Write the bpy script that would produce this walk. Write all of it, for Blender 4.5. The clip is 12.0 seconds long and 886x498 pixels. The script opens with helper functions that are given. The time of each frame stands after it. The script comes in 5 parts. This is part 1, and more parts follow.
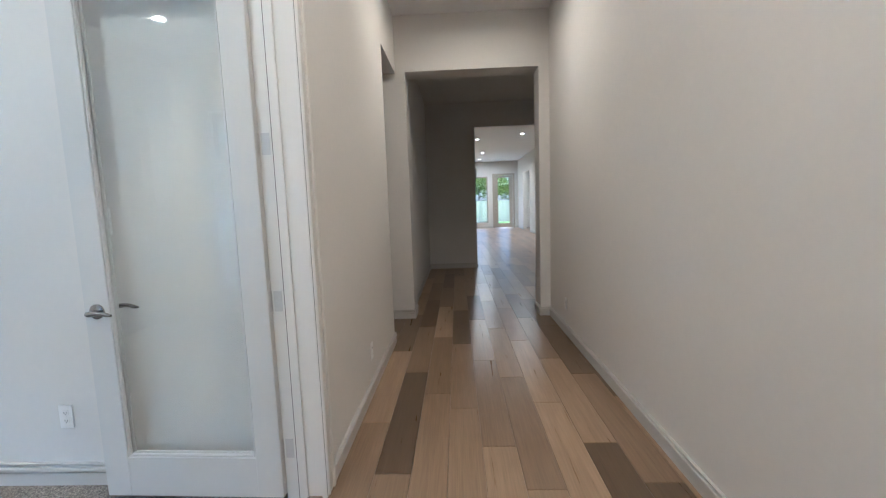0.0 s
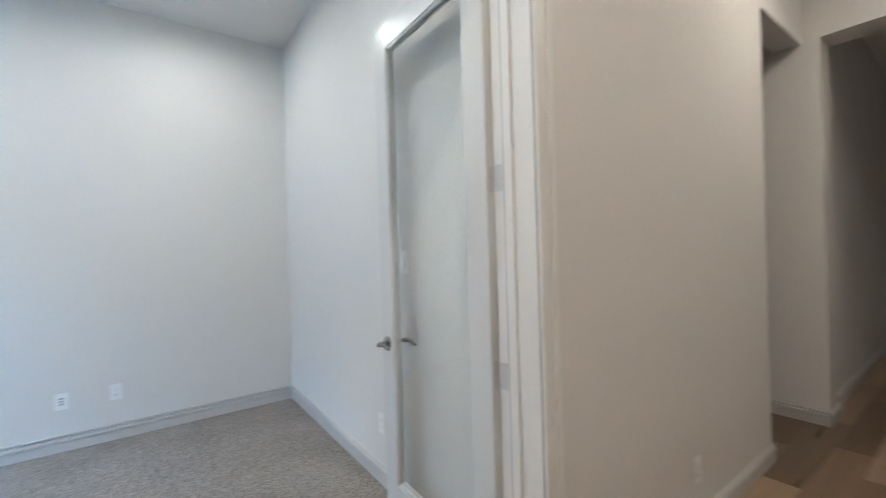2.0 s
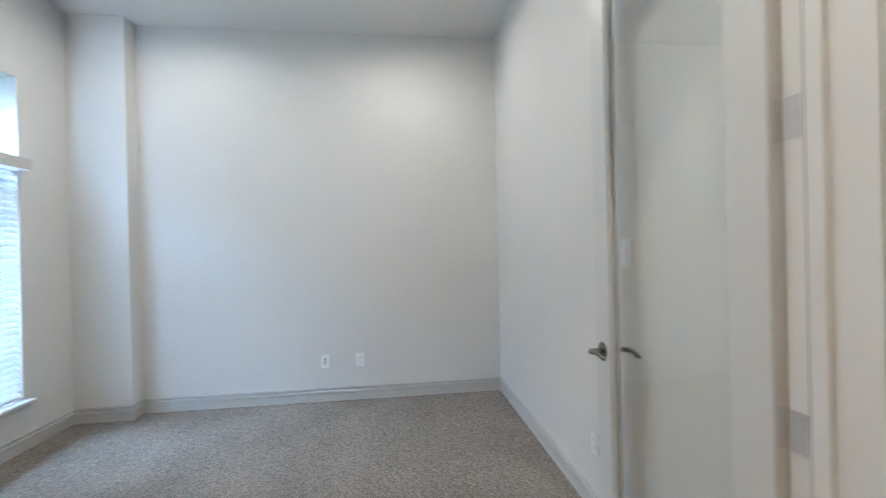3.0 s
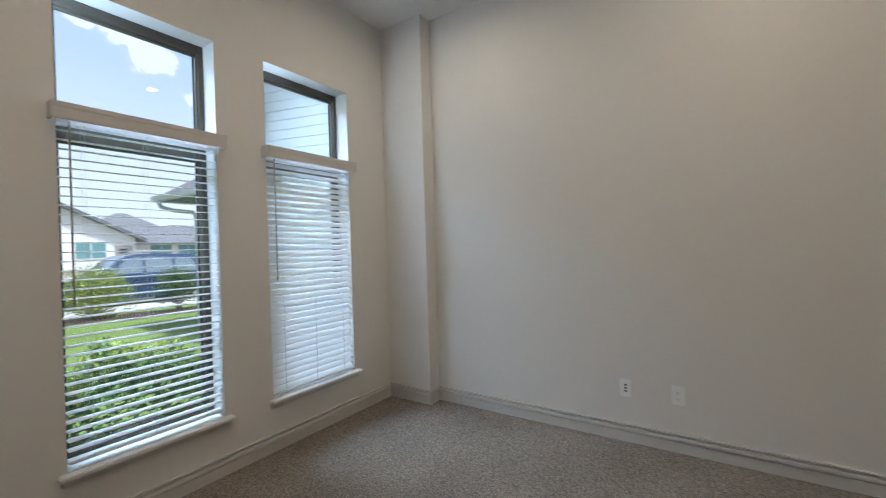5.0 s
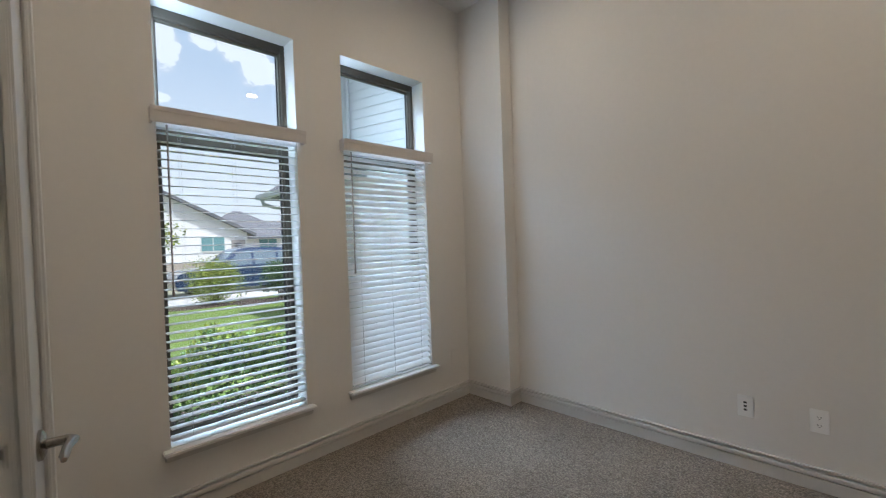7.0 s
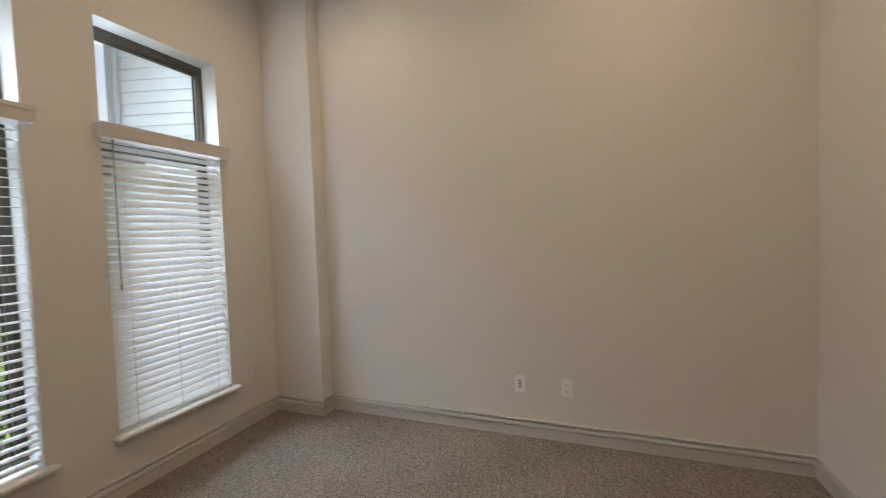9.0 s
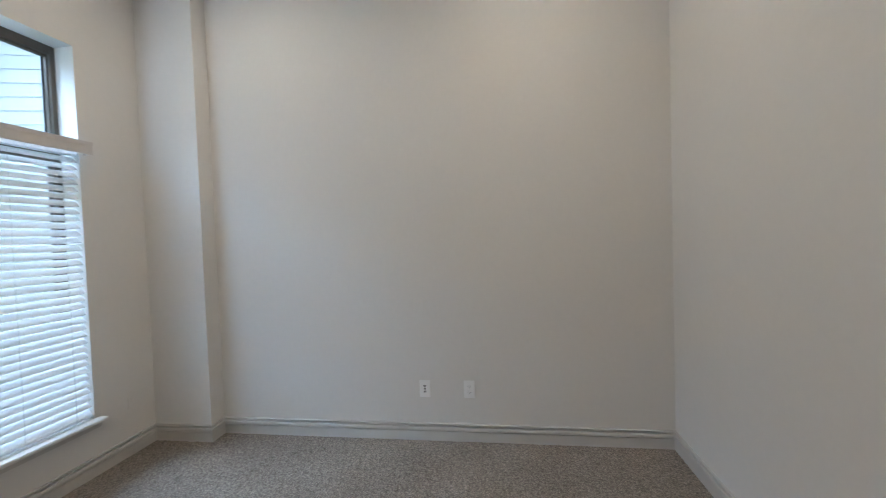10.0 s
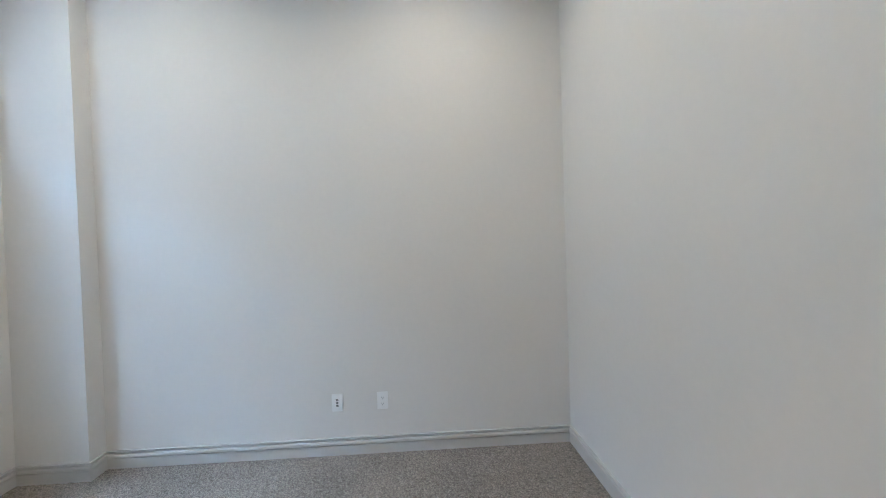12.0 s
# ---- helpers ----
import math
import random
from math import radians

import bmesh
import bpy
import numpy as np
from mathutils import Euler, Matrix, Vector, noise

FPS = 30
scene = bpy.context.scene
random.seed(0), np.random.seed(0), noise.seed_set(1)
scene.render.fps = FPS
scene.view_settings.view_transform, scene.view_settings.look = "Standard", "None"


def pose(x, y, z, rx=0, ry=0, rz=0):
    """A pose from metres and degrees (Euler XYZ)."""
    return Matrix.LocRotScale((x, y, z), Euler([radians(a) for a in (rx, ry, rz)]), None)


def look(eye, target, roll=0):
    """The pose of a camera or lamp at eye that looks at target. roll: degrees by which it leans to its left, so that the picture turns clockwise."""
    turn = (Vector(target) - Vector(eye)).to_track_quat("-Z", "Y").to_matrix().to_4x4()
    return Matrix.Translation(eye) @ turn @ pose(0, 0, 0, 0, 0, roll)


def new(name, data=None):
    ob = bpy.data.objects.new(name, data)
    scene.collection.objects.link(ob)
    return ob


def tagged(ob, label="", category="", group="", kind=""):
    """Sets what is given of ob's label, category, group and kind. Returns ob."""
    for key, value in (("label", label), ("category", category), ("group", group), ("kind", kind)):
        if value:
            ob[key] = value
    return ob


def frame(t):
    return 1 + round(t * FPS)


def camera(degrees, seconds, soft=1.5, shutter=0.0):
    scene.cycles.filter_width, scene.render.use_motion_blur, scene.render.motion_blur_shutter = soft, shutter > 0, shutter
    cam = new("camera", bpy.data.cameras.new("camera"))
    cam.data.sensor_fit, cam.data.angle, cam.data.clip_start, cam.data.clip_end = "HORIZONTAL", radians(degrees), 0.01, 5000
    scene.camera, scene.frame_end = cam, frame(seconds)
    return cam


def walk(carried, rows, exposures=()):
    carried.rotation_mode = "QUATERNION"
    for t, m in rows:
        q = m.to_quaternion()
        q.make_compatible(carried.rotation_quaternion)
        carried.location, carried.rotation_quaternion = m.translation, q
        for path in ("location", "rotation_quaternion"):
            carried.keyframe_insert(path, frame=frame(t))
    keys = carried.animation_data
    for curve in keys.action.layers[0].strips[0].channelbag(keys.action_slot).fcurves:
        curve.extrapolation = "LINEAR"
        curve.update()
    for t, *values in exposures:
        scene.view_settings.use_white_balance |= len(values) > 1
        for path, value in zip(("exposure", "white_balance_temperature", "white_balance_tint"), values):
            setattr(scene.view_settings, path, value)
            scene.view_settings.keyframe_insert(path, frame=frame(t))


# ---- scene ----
cam = camera(94.7, 12.0, soft=1.1, shutter=0.4)
PATH = [
    (0, (3.776, -1.846, 1.307), (3.701, 0.141, 1.092), -2.0),
    (0.5, (3.874, -1.66, 1.339), (3.593, 0.313, 1.169), -2.2),
    (1, (3.898, -1.427, 1.344), (3.266, 0.468, 1.239), -2.0),
    (1.5, (3.948, -1.238, 1.371), (2.8, 0.399, 1.322), -1.9),
    (2, (3.982, -1.1, 1.355), (2.368, 0.08, 1.349), -1.7),
    (2.5, (3.908, -1.015, 1.337), (2.023, -0.345, 1.339), -1.4),
    (3, (3.755, -0.974, 1.323), (1.769, -0.736, 1.32), -1.3),
    (3.5, (3.524, -0.939, 1.354), (1.529, -1.071, 1.331), -1.4),
    (3.7, (3.445, -0.948, 1.322), (1.464, -1.219, 1.317), -1.2),
    (5.5, (2.802, -1.131, 1.306), (1.317, -2.471, 1.292), -2.2),
    (6, (2.77, -1.166, 1.287), (1.407, -2.631, 1.279), -2.3),
    (6.5, (2.776, -1.187, 1.313), (1.431, -2.666, 1.28), -2.2),
    (6.7, (2.776, -1.173, 1.312), (1.418, -2.641, 1.278), -2.1),
    (8.5, (2.742, -1.127, 1.348), (0.97, -2.053, 1.279), -2.2),
    (9, (2.73, -1.11, 1.375), (0.859, -1.812, 1.295), -1.9),
    (9.5, (2.73, -1.085, 1.376), (0.793, -1.574, 1.303), -1.9),
    (10, (2.725, -1.069, 1.376), (0.745, -1.347, 1.314), -1.9),
    (10.5, (2.722, -1.032, 1.381), (0.727, -1.153, 1.329), -2.0),
    (11, (2.703, -1.024, 1.423), (0.704, -1.024, 1.351), -2.1),
    (11.5, (2.716, -0.997, 1.43), (0.718, -0.934, 1.365), -2.1),
    (12, (2.793, -1.004, 1.4), (0.796, -0.898, 1.368), -1.9),
]
EXPOSURES = [(0, 1.76, 4330, 3), (1.5, 1.74, 4400, 3), (3.0, 1.50, 4650, 3.5), (3.7, 1.24, 4900, 5), (5.3, 0.58, 5480, 7), (6.7, 0.50, 5560, 8), (8.3, 0.46, 6120, 12), (9.0, 0.62, 6450, 13), (9.5, 0.74, 5720, 9), (10.5, 1.05, 5020, 6), (12, 1.36, 4750, 4.5)]
walk(cam, [(t, look(eye, target, roll)) for t, eye, target, roll in PATH], EXPOSURES)

# ---------------------------------------------------------------- world, sun, lamps
world = bpy.data.worlds.new("world")
scene.world = world
world.use_nodes = True
wn = world.node_tree
sky = wn.nodes.new("ShaderNodeTexSky")
sky.sky_type = "NISHITA"
sky.sun_disc = False
sky.air_density, sky.dust_density, sky.ozone_density = 0.7, 3.5, 1.5
sky.sun_elevation = radians(68)
sky.sun_rotation = radians(-6)
wn.nodes["Background"].inputs["Strength"].default_value = 0.15
wn.links.new(sky.outputs["Color"], wn.nodes["Background"].inputs["Color"])

sun_data = bpy.data.lights.new("sun", "SUN")
sun_data.energy, sun_data.angle, sun_data.color = 4.0, radians(0.5), (1.0, 0.95, 0.87)
sun = new("sun", sun_data)
az = radians(-6)
sun.matrix_world = look((math.sin(az) * 20, math.cos(az) * 20, 20 * math.tan(radians(68))), (0, 0, 0))

STUDY_LAMPS = [(0.78, -0.88), (0.78, -2.62), (2.37, -0.98), (2.37, -2.4)]
HALL_LAMPS = [(3.98, -2.3), (3.98, -0.9), (3.98, 1.7)]
# The last three are unseen; the side-room one is added to brighten its doorway.
GREAT_AND_FILL_LAMPS = [(4.52, 12.1), (5.88, 11.3), (4.92, 15.8), (4.93, 18.3), (2.6, 12.1), (2.6, 15.8), (7.9, 17.1)]
LAMP_SETS = [(STUDY_LAMPS, 3.28, 3.8, (1.0, 0.75, 0.49)), (HALL_LAMPS, 3.36, 6.0, (1.0, 0.68, 0.39)), (GREAT_AND_FILL_LAMPS, 3.43, 13, (1.0, 0.80, 0.57))]
for places, ceiling_z, watts, tone in LAMP_SETS:
    for lx, ly in places:
        data = bpy.data.lights.new("downlight_lamp", "AREA")
        data.shape, data.size, data.energy, data.color = "DISK", 0.11, watts, tone
        data.spread = radians(166)
        lamp = new("downlight_lamp", data)
        lamp.matrix_world = look((lx, ly, ceiling_z - 0.006), (lx, ly, 0))


# unseen fill lamp above the heads of the two windows, boosting the open sky
sky_data = bpy.data.lights.new("window_fill", "AREA")
sky_data.shape, sky_data.size, sky_data.size_y, sky_data.energy, sky_data.color = "RECTANGLE", 7.0, 2.2, 270, (0.72, 0.87, 1.0)
sky_data.spread = radians(95)
sky_fill = new("window_fill", sky_data)
sky_fill.matrix_world = look((2.9, -5.4, 4.8), (1.6, -3.6, 1.7))
# added fill for the upper panes: an upright lamp along one jamb of each
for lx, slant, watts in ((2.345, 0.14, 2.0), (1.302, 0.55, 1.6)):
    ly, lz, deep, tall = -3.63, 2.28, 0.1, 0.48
    data = bpy.data.lights.new("window_fill", "AREA")
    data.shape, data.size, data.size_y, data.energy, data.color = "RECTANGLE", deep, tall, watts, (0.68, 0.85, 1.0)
    lamp = new("window_fill", data)
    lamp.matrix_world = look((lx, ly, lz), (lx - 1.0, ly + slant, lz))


# ---------------------------------------------------------------- mesh helpers
def box(bm, x0, x1, y0, y1, z0, z1):
    vs = [bm.verts.new((x, y, z)) for z in (z0, z1) for x, y in ((x0, y0), (x1, y0), (x1, y1), (x0, y1))]
    for q in ((3, 2, 1, 0), (4, 5, 6, 7), (0, 1, 5, 4), (1, 2, 6, 5), (2, 3, 7, 6), (3, 0, 4, 7)):
        bm.faces.new([vs[i] for i in q])
    return vs


def bevel(bm, width, segments=2):
    bmesh.ops.bevel(bm, geom=bm.edges[:], offset=width, segments=segments, affect="EDGES", clamp_overlap=True)
    return bm


def boxes(*dims, edge=0.0, segments=2):
    whole = bmesh.new()
    for d in dims:
        box(whole, *d)
    if edge:
        bevel(whole, edge, segments)
    return whole


def tube(bm, a, b, r0, r1=None, n=16, caps=True):
    """A round bar from a to b."""
    a, b = Vector(a), Vector(b)
    r1 = r0 if r1 is None else r1
    turn = (b - a).to_track_quat("Z", "Y").to_matrix()
    rings = []
    for p, r in ((a, r0), (b, r1)):
        rings.append([bm.verts.new(p + turn @ Vector((r * math.cos(6.28318 * i / n), r * math.sin(6.28318 * i / n), 0))) for i in range(n)])
    for i in range(n):
        bm.faces.new((rings[0][i], rings[0][(i + 1) % n], rings[1][(i + 1) % n], rings[1][i]))
    if caps:
        bm.faces.new(rings[0][::-1])
        bm.faces.new(rings[1])
    return bm


def sweep(bm, profile, path, closed=False):
    """Sweeps a closed profile of (out, up) along a level path of (x, y); out points to the right of the way."""
    n = len(path)
    rings = []
    for i, p in enumerate(path):
        p = Vector(p)
        before = (p - Vector(path[i - 1])).normalized() if i or closed else None
        after = (Vector(path[(i + 1) % n]) - p).normalized() if i < n - 1 or closed else None
        before, after = before or after, after or before
        na, nb = Vector((before.y, -before.x)), Vector((after.y, -after.x))
        out = (na + nb) / (1 + na.dot(nb))
        rings.append([bm.verts.new((p.x + out.x * o, p.y + out.y * o, u)) for o, u in profile])
    m = len(profile)
    for i in range(n if closed else n - 1):
        a, b = rings[i], rings[(i + 1) % n]
        for j in range(m):
            bm.faces.new((a[j], a[(j + 1) % m], b[(j + 1) % m], b[j]))
    if not closed:
        bm.faces.new(rings[0][::-1])
        bm.faces.new(rings[-1])
    bmesh.ops.recalc_face_normals(bm, faces=bm.faces[:])
    return bm


def mesh_of(name, bm, material, smooth=False):
    me = bpy.data.meshes.new(name)
    bm.to_mesh(me)
    bm.free()
    me.materials.append(material)
    if smooth:
        for p in me.polygons:
            p.use_smooth = True
        me.set_sharp_from_angle(angle=radians(38))
    return me


def part(name, bm, material, parent, label="", smooth=False):
    ob = new(name, mesh_of(name, bm, material, smooth))
    ob.parent = parent
    if label:
        ob["label"] = label
    return ob


def structure(name, bm, material, label, category, smooth=False):
    return tagged(new(name, mesh_of(name, bm, material, smooth)), label, category, kind="structure")


def thing(name, label, category, m=None, group="", kind=""):
    ob = new(name)
    ob.empty_display_size = 0.05
    if m is not None:
        ob.matrix_basis = m
    return tagged(ob, label, category, group, kind)


# ---------------------------------------------------------------- materials
def material(name, color, rough=0.5, metal=0.0, vary=0.0, scale=(3.0, 40.0), bump=0.0, bump_scale=200.0, dist=0.002, coat=0.0, random_v=0.0, stretch=None, spec=0.5):
    """A surface with variation at two scales, fine relief, and a shift from piece to piece."""
    mt = bpy.data.materials.new(name)
    mt.use_nodes = True
    nt = mt.node_tree
    b = nt.nodes["Principled BSDF"]
    b.inputs["Roughness"].default_value = rough
    b.inputs["Metallic"].default_value = metal
    b.inputs["Coat Weight"].default_value = coat
    b.inputs["Specular IOR Level"].default_value = spec
    co = nt.nodes.new("ShaderNodeTexCoord").outputs["Object"]
    if stretch:
        mp = nt.nodes.new("ShaderNodeMapping")
        mp.inputs["Scale"].default_value = stretch
        nt.links.new(co, mp.inputs["Vector"])
        co = mp.outputs["Vector"]
    hs = nt.nodes.new("ShaderNodeHueSaturation")
    hs.inputs["Color"].default_value = (*color, 1)
    nt.links.new(hs.outputs["Color"], b.inputs["Base Color"])
    if vary or random_v:
        n1, n2 = nt.nodes.new("ShaderNodeTexNoise"), nt.nodes.new("ShaderNodeTexNoise")
        for nd, s in ((n1, scale[0]), (n2, scale[1])):
            nd.inputs["Scale"].default_value = s
            nd.inputs["Detail"].default_value = 5
            nt.links.new(co, nd.inputs["Vector"])
        add = nt.nodes.new("ShaderNodeMath")
        add.operation = "ADD"
        nt.links.new(n1.outputs["Fac"], add.inputs[0])
        nt.links.new(n2.outputs["Fac"], add.inputs[1])
        mr = nt.nodes.new("ShaderNodeMapRange")
        mr.inputs["From Min"].default_value, mr.inputs["From Max"].default_value = 0.6, 1.4
        mr.inputs["To Min"].default_value, mr.inputs["To Max"].default_value = 1 - vary, 1 + vary
        nt.links.new(add.outputs[0], mr.inputs["Value"])
        last = mr.outputs["Result"]
        if random_v:
            oi = nt.nodes.new("ShaderNodeObjectInfo")
            rr = nt.nodes.new("ShaderNodeMapRange")
            rr.inputs["To Min"].default_value, rr.inputs["To Max"].default_value = 1 - random_v, 1 + random_v
            nt.links.new(oi.outputs["Random"], rr.inputs["Value"])
            mul = nt.nodes.new("ShaderNodeMath")
            mul.operation = "MULTIPLY"
            nt.links.new(last, mul.inputs[0])
            nt.links.new(rr.outputs["Result"], mul.inputs[1])
            last = mul.outputs[0]
        nt.links.new(last, hs.inputs["Value"])
    if bump:
        nb = nt.nodes.new("ShaderNodeTexNoise")
        nb.inputs["Scale"].default_value = bump_scale
        nb.inputs["Detail"].default_value = 3
        nt.links.new(co, nb.inputs["Vector"])
        bp = nt.nodes.new("ShaderNodeBump")
        bp.inputs["Strength"].default_value = bump
        bp.inputs["Distance"].default_value = dist
        nt.links.new(nb.outputs["Fac"], bp.inputs["Height"])
        nt.links.new(bp.outputs["Normal"], b.inputs["Normal"])
    return mt


def glass_material(name, tint, gloss=0.05):
    """Clear sheet glass: mostly see-through, with a mirror gloss that grows towards grazing views."""
    mt = bpy.data.materials.new(name)
    mt.use_nodes = True
    nt = mt.node_tree
    nt.nodes.remove(nt.nodes["Principled BSDF"])
    tr, gl, mx, lw, pw, ma = (nt.nodes.new(k) for k in ("ShaderNodeBsdfTransparent", "ShaderNodeBsdfGlossy", "ShaderNodeMixShader", "ShaderNodeLayerWeight", "ShaderNodeMath", "ShaderNodeMath"))
    tr.inputs["Color"].default_value = (*tint, 1)
    gl.inputs["Roughness"].default_value = 0.01
    pw.operation, pw.inputs[1].default_value = "POWER", 4.0
    ma.operation, ma.inputs[1].default_value, ma.inputs[2].default_value = "MULTIPLY_ADD", 0.6, gloss
    lw.inputs["Blend"].default_value = 0.5
    nt.links.new(lw.outputs["Facing"], pw.inputs[0])
    nt.links.new(pw.outputs[0], ma.inputs[0])
    nt.links.new(ma.outputs[0], mx.inputs[0])
    nt.links.new(tr.outputs[0], mx.inputs[1])
    nt.links.new(gl.outputs[0], mx.inputs[2])
    nt.links.new(mx.outputs[0], nt.nodes["Material Output"].inputs["Surface"])
    return mt


def glow_material(name, color, strength):
    mt = bpy.data.materials.new(name)
    mt.use_nodes = True
    b = mt.node_tree.nodes["Principled BSDF"]
    b.inputs["Base Color"].default_value = (0.8, 0.8, 0.8, 1)
    b.inputs["Emission Color"].default_value = (*color, 1)
    b.inputs["Emission Strength"].default_value = strength
    return mt


PAINT = material("wall_paint", (0.72, 0.70, 0.67), 0.75, vary=0.018, scale=(1.3, 30), bump=0.25, bump_scale=260, dist=0.0012, spec=0.3)
CEILING = material("ceiling_paint", (0.76, 0.745, 0.72), 0.9, vary=0.015, scale=(1.0, 40), bump=0.4, bump_scale=150, dist=0.002, spec=0.2)
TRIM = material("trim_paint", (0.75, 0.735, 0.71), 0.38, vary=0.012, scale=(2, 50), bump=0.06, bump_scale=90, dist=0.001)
BASE = material("baseboard_paint_apron_shade", (0.57, 0.55, 0.52), 0.4, vary=0.02, scale=(2, 50), bump=0.06, bump_scale=90, dist=0.001)
DOOR_WHITE = material("door_paint", (0.64, 0.635, 0.62), 0.35, vary=0.012, scale=(2, 40), bump=0.06, bump_scale=80, dist=0.001)
PLASTIC = material("white_plastic", (0.86, 0.855, 0.845), 0.3, vary=0.01, scale=(10, 90))
DARK_SLOT = material("slot", (0.03, 0.03, 0.035), 0.5, vary=0.05, scale=(20, 90))
BRONZE = material("bronze_frame", (0.105, 0.09, 0.07), 0.55, vary=0.12, scale=(6, 80), bump=0.05, bump_scale=200, dist=0.0008)
SLAT = material("blind_slat", (0.86, 0.865, 0.87), 0.36, vary=0.02, scale=(4, 60), bump=0.08, bump_scale=60, dist=0.0008, stretch=(0.15, 1, 1))
sn = SLAT.node_tree
thin, blend = sn.nodes.new("ShaderNodeBsdfTranslucent"), sn.nodes.new("ShaderNodeMixShader")
thin.inputs["Color"].default_value = (0.85, 0.86, 0.87, 1)
blend.inputs[0].default_value = 0.22
sn.links.new(sn.nodes["Principled BSDF"].outputs[0], blend.inputs[1])
sn.links.new(thin.outputs[0], blend.inputs[2])
sn.links.new(blend.outputs[0], sn.nodes["Material Output"].inputs["Surface"])
VALANCE = material("valance_vinyl", (0.60, 0.565, 0.54), 0.45, vary=0.03, scale=(2, 50), bump=0.06, bump_scale=90, dist=0.001)
CORD = material("blind_cord", (0.45, 0.45, 0.44), 0.8, vary=0.06, scale=(60, 300))
WAND = material("wand_plastic", (0.30, 0.28, 0.27), 0.25, vary=0.05, scale=(30, 90))
NICKEL = material("satin_nickel", (0.33, 0.30, 0.27), 0.24, metal=1.0, vary=0.06, scale=(30, 300))
PANE = glass_material("window_glass", (0.97, 0.98, 0.975))
DOOR_GLASS = glass_material("door_glass", (0.985, 0.995, 0.99), 0.05)
GLOW = glow_material("lamp_lens", (1.0, 0.86, 0.68), 9.0)

# ---------------------------------------------------------------- the large structure
XS, XH, XR = 2.97, 3.14, 4.82        # study face and hall face of the shared wall, far side of the hall
YB, YW = 0.0, -3.565                 # back wall and window wall of the study
YO = -3.75                           # outer face of the front wall
ZC, ZH, ZV, ZG = 3.28, 3.36, 3.30, 3.43
CARPET = -0.02
DOOR_Y0, DOOR_Y1, DOOR_Z = -1.74, -0.13, 2.465
WINDOWS = [(1.633, 2.353), (0.575, 1.31)]
SILL_Z, HEAD_Z = 0.31, 2.585
TOP = 3.6


def wall(name, label, *dims):
    return structure(name, boxes(*dims), PAINT, label, "wall")


wall("wall_west", "greige painted far wall of the carpeted study", (-0.15, 0, YO, 0.15, -0.2, TOP))
wall("wall_column", "boxed-out greige pier in the study corner", (0.0, 0.14, YW, -3.125, -0.2, ZC))
wall("wall_north", "greige painted back wall of the study", (0, XS, 0, 0.15, -0.2, TOP))
(a0, a1), (b0, b1) = WINDOWS[1], WINDOWS[0]
wall("wall_south", "greige wall with two tall windows over the front garden",
     (0, a0, YO, YW, -0.5, TOP), (a1, b0, YO, YW, -0.5, TOP), (b1, XR, YO, YW, -0.5, TOP),
     (a0, a1, YO, YW, -0.5, SILL_Z), (b0, b1, YO, YW, -0.5, SILL_Z), (a0, a1, YO, YW, HEAD_Z, TOP), (b0, b1, YO, YW, HEAD_Z, TOP))
wall("wall_hall_west", "greige wall between the study and the hall, with a double doorway",
     (XS, XH, YW, DOOR_Y0 - 0.02, -0.2, TOP), (XS, XH, DOOR_Y1 + 0.02, 1.95, -0.2, TOP), (XS, XH, DOOR_Y0 - 0.02, DOOR_Y1 + 0.02, DOOR_Z + 0.02, TOP), (XS, XH, 1.95, 2.8, 2.76, TOP))
wall("wall_hall_east", "long greige hall wall without openings", (XR, XR + 0.14, YO, 2.8, -0.2, TOP))
wall("wall_hall_portal", "greige portal wall across the end of the hall",
     (1.4, 3.245, 2.8, 3.07, -0.2, TOP), (4.706, 6.1, 2.8, 3.07, -0.2, TOP), (3.245, 4.706, 2.8, 3.07, 2.77, TOP))
wall("wall_side_passage", "plain wall of the side passage off the hall", (1.4, 1.5, 0.15, 2.8, -0.2, TOP))
wall("wall_vestibule_west", "unlit greige wall of the inner passage", (3.05, 3.19, 3.07, 6.49, -0.2, TOP))
wall("wall_vestibule_east", "unlit greige side wall of the inner passage", (5.95, 6.1, 3.07, 6.49, -0.2, TOP))
wall("wall_great_room_south", "greige wall with a wide cased opening to the great room",
     (0.4, 4.165, 6.49, 6.63, -0.2, TOP), (5.95, 7.1, 6.49, 6.63, -0.2, TOP), (4.165, 5.95, 6.49, 6.63, 2.82, TOP))
wall("wall_great_room_west", "plain greige side wall of the great room", (0.4, 0.5, 6.63, 19.6, -0.2, TOP))
wall("wall_great_room_east", "greige side wall of the great room with a doorway",
     (6.95, 7.1, 6.63, 16.2, -0.2, TOP), (6.95, 7.1, 17.95, 19.6, -0.2, TOP), (6.95, 7.1, 16.2, 17.95, 2.7, TOP))
wall("wall_side_room", "greige wall seen through the great room doorway", (8.6, 8.7, 15.0, 19.6, -0.2, TOP), (7.1, 8.6, 15.0, 15.1, -0.2, TOP))
FW0, FW1, FD0, FD1 = 3.6, 5.40, 5.72, 6.70
wall("wall_great_room_north", "greige end wall with a tall window and a glazed door",
     (0.4, FW0, 19.6, 19.78, -0.2, TOP), (FW1, FD0, 19.6, 19.78, -0.2, TOP), (FD1, 8.7, 19.6, 19.78, -0.2, TOP),
     (FW0, FW1, 19.6, 19.78, -0.2, 0.3), (FW0, FW1, 19.6, 19.78, 2.68, TOP), (FD0, FD1, 19.6, 19.78, 2.72, TOP))


def ceiling(name, label, *d):
    return structure(name, boxes(d), CEILING, label, "ceiling")


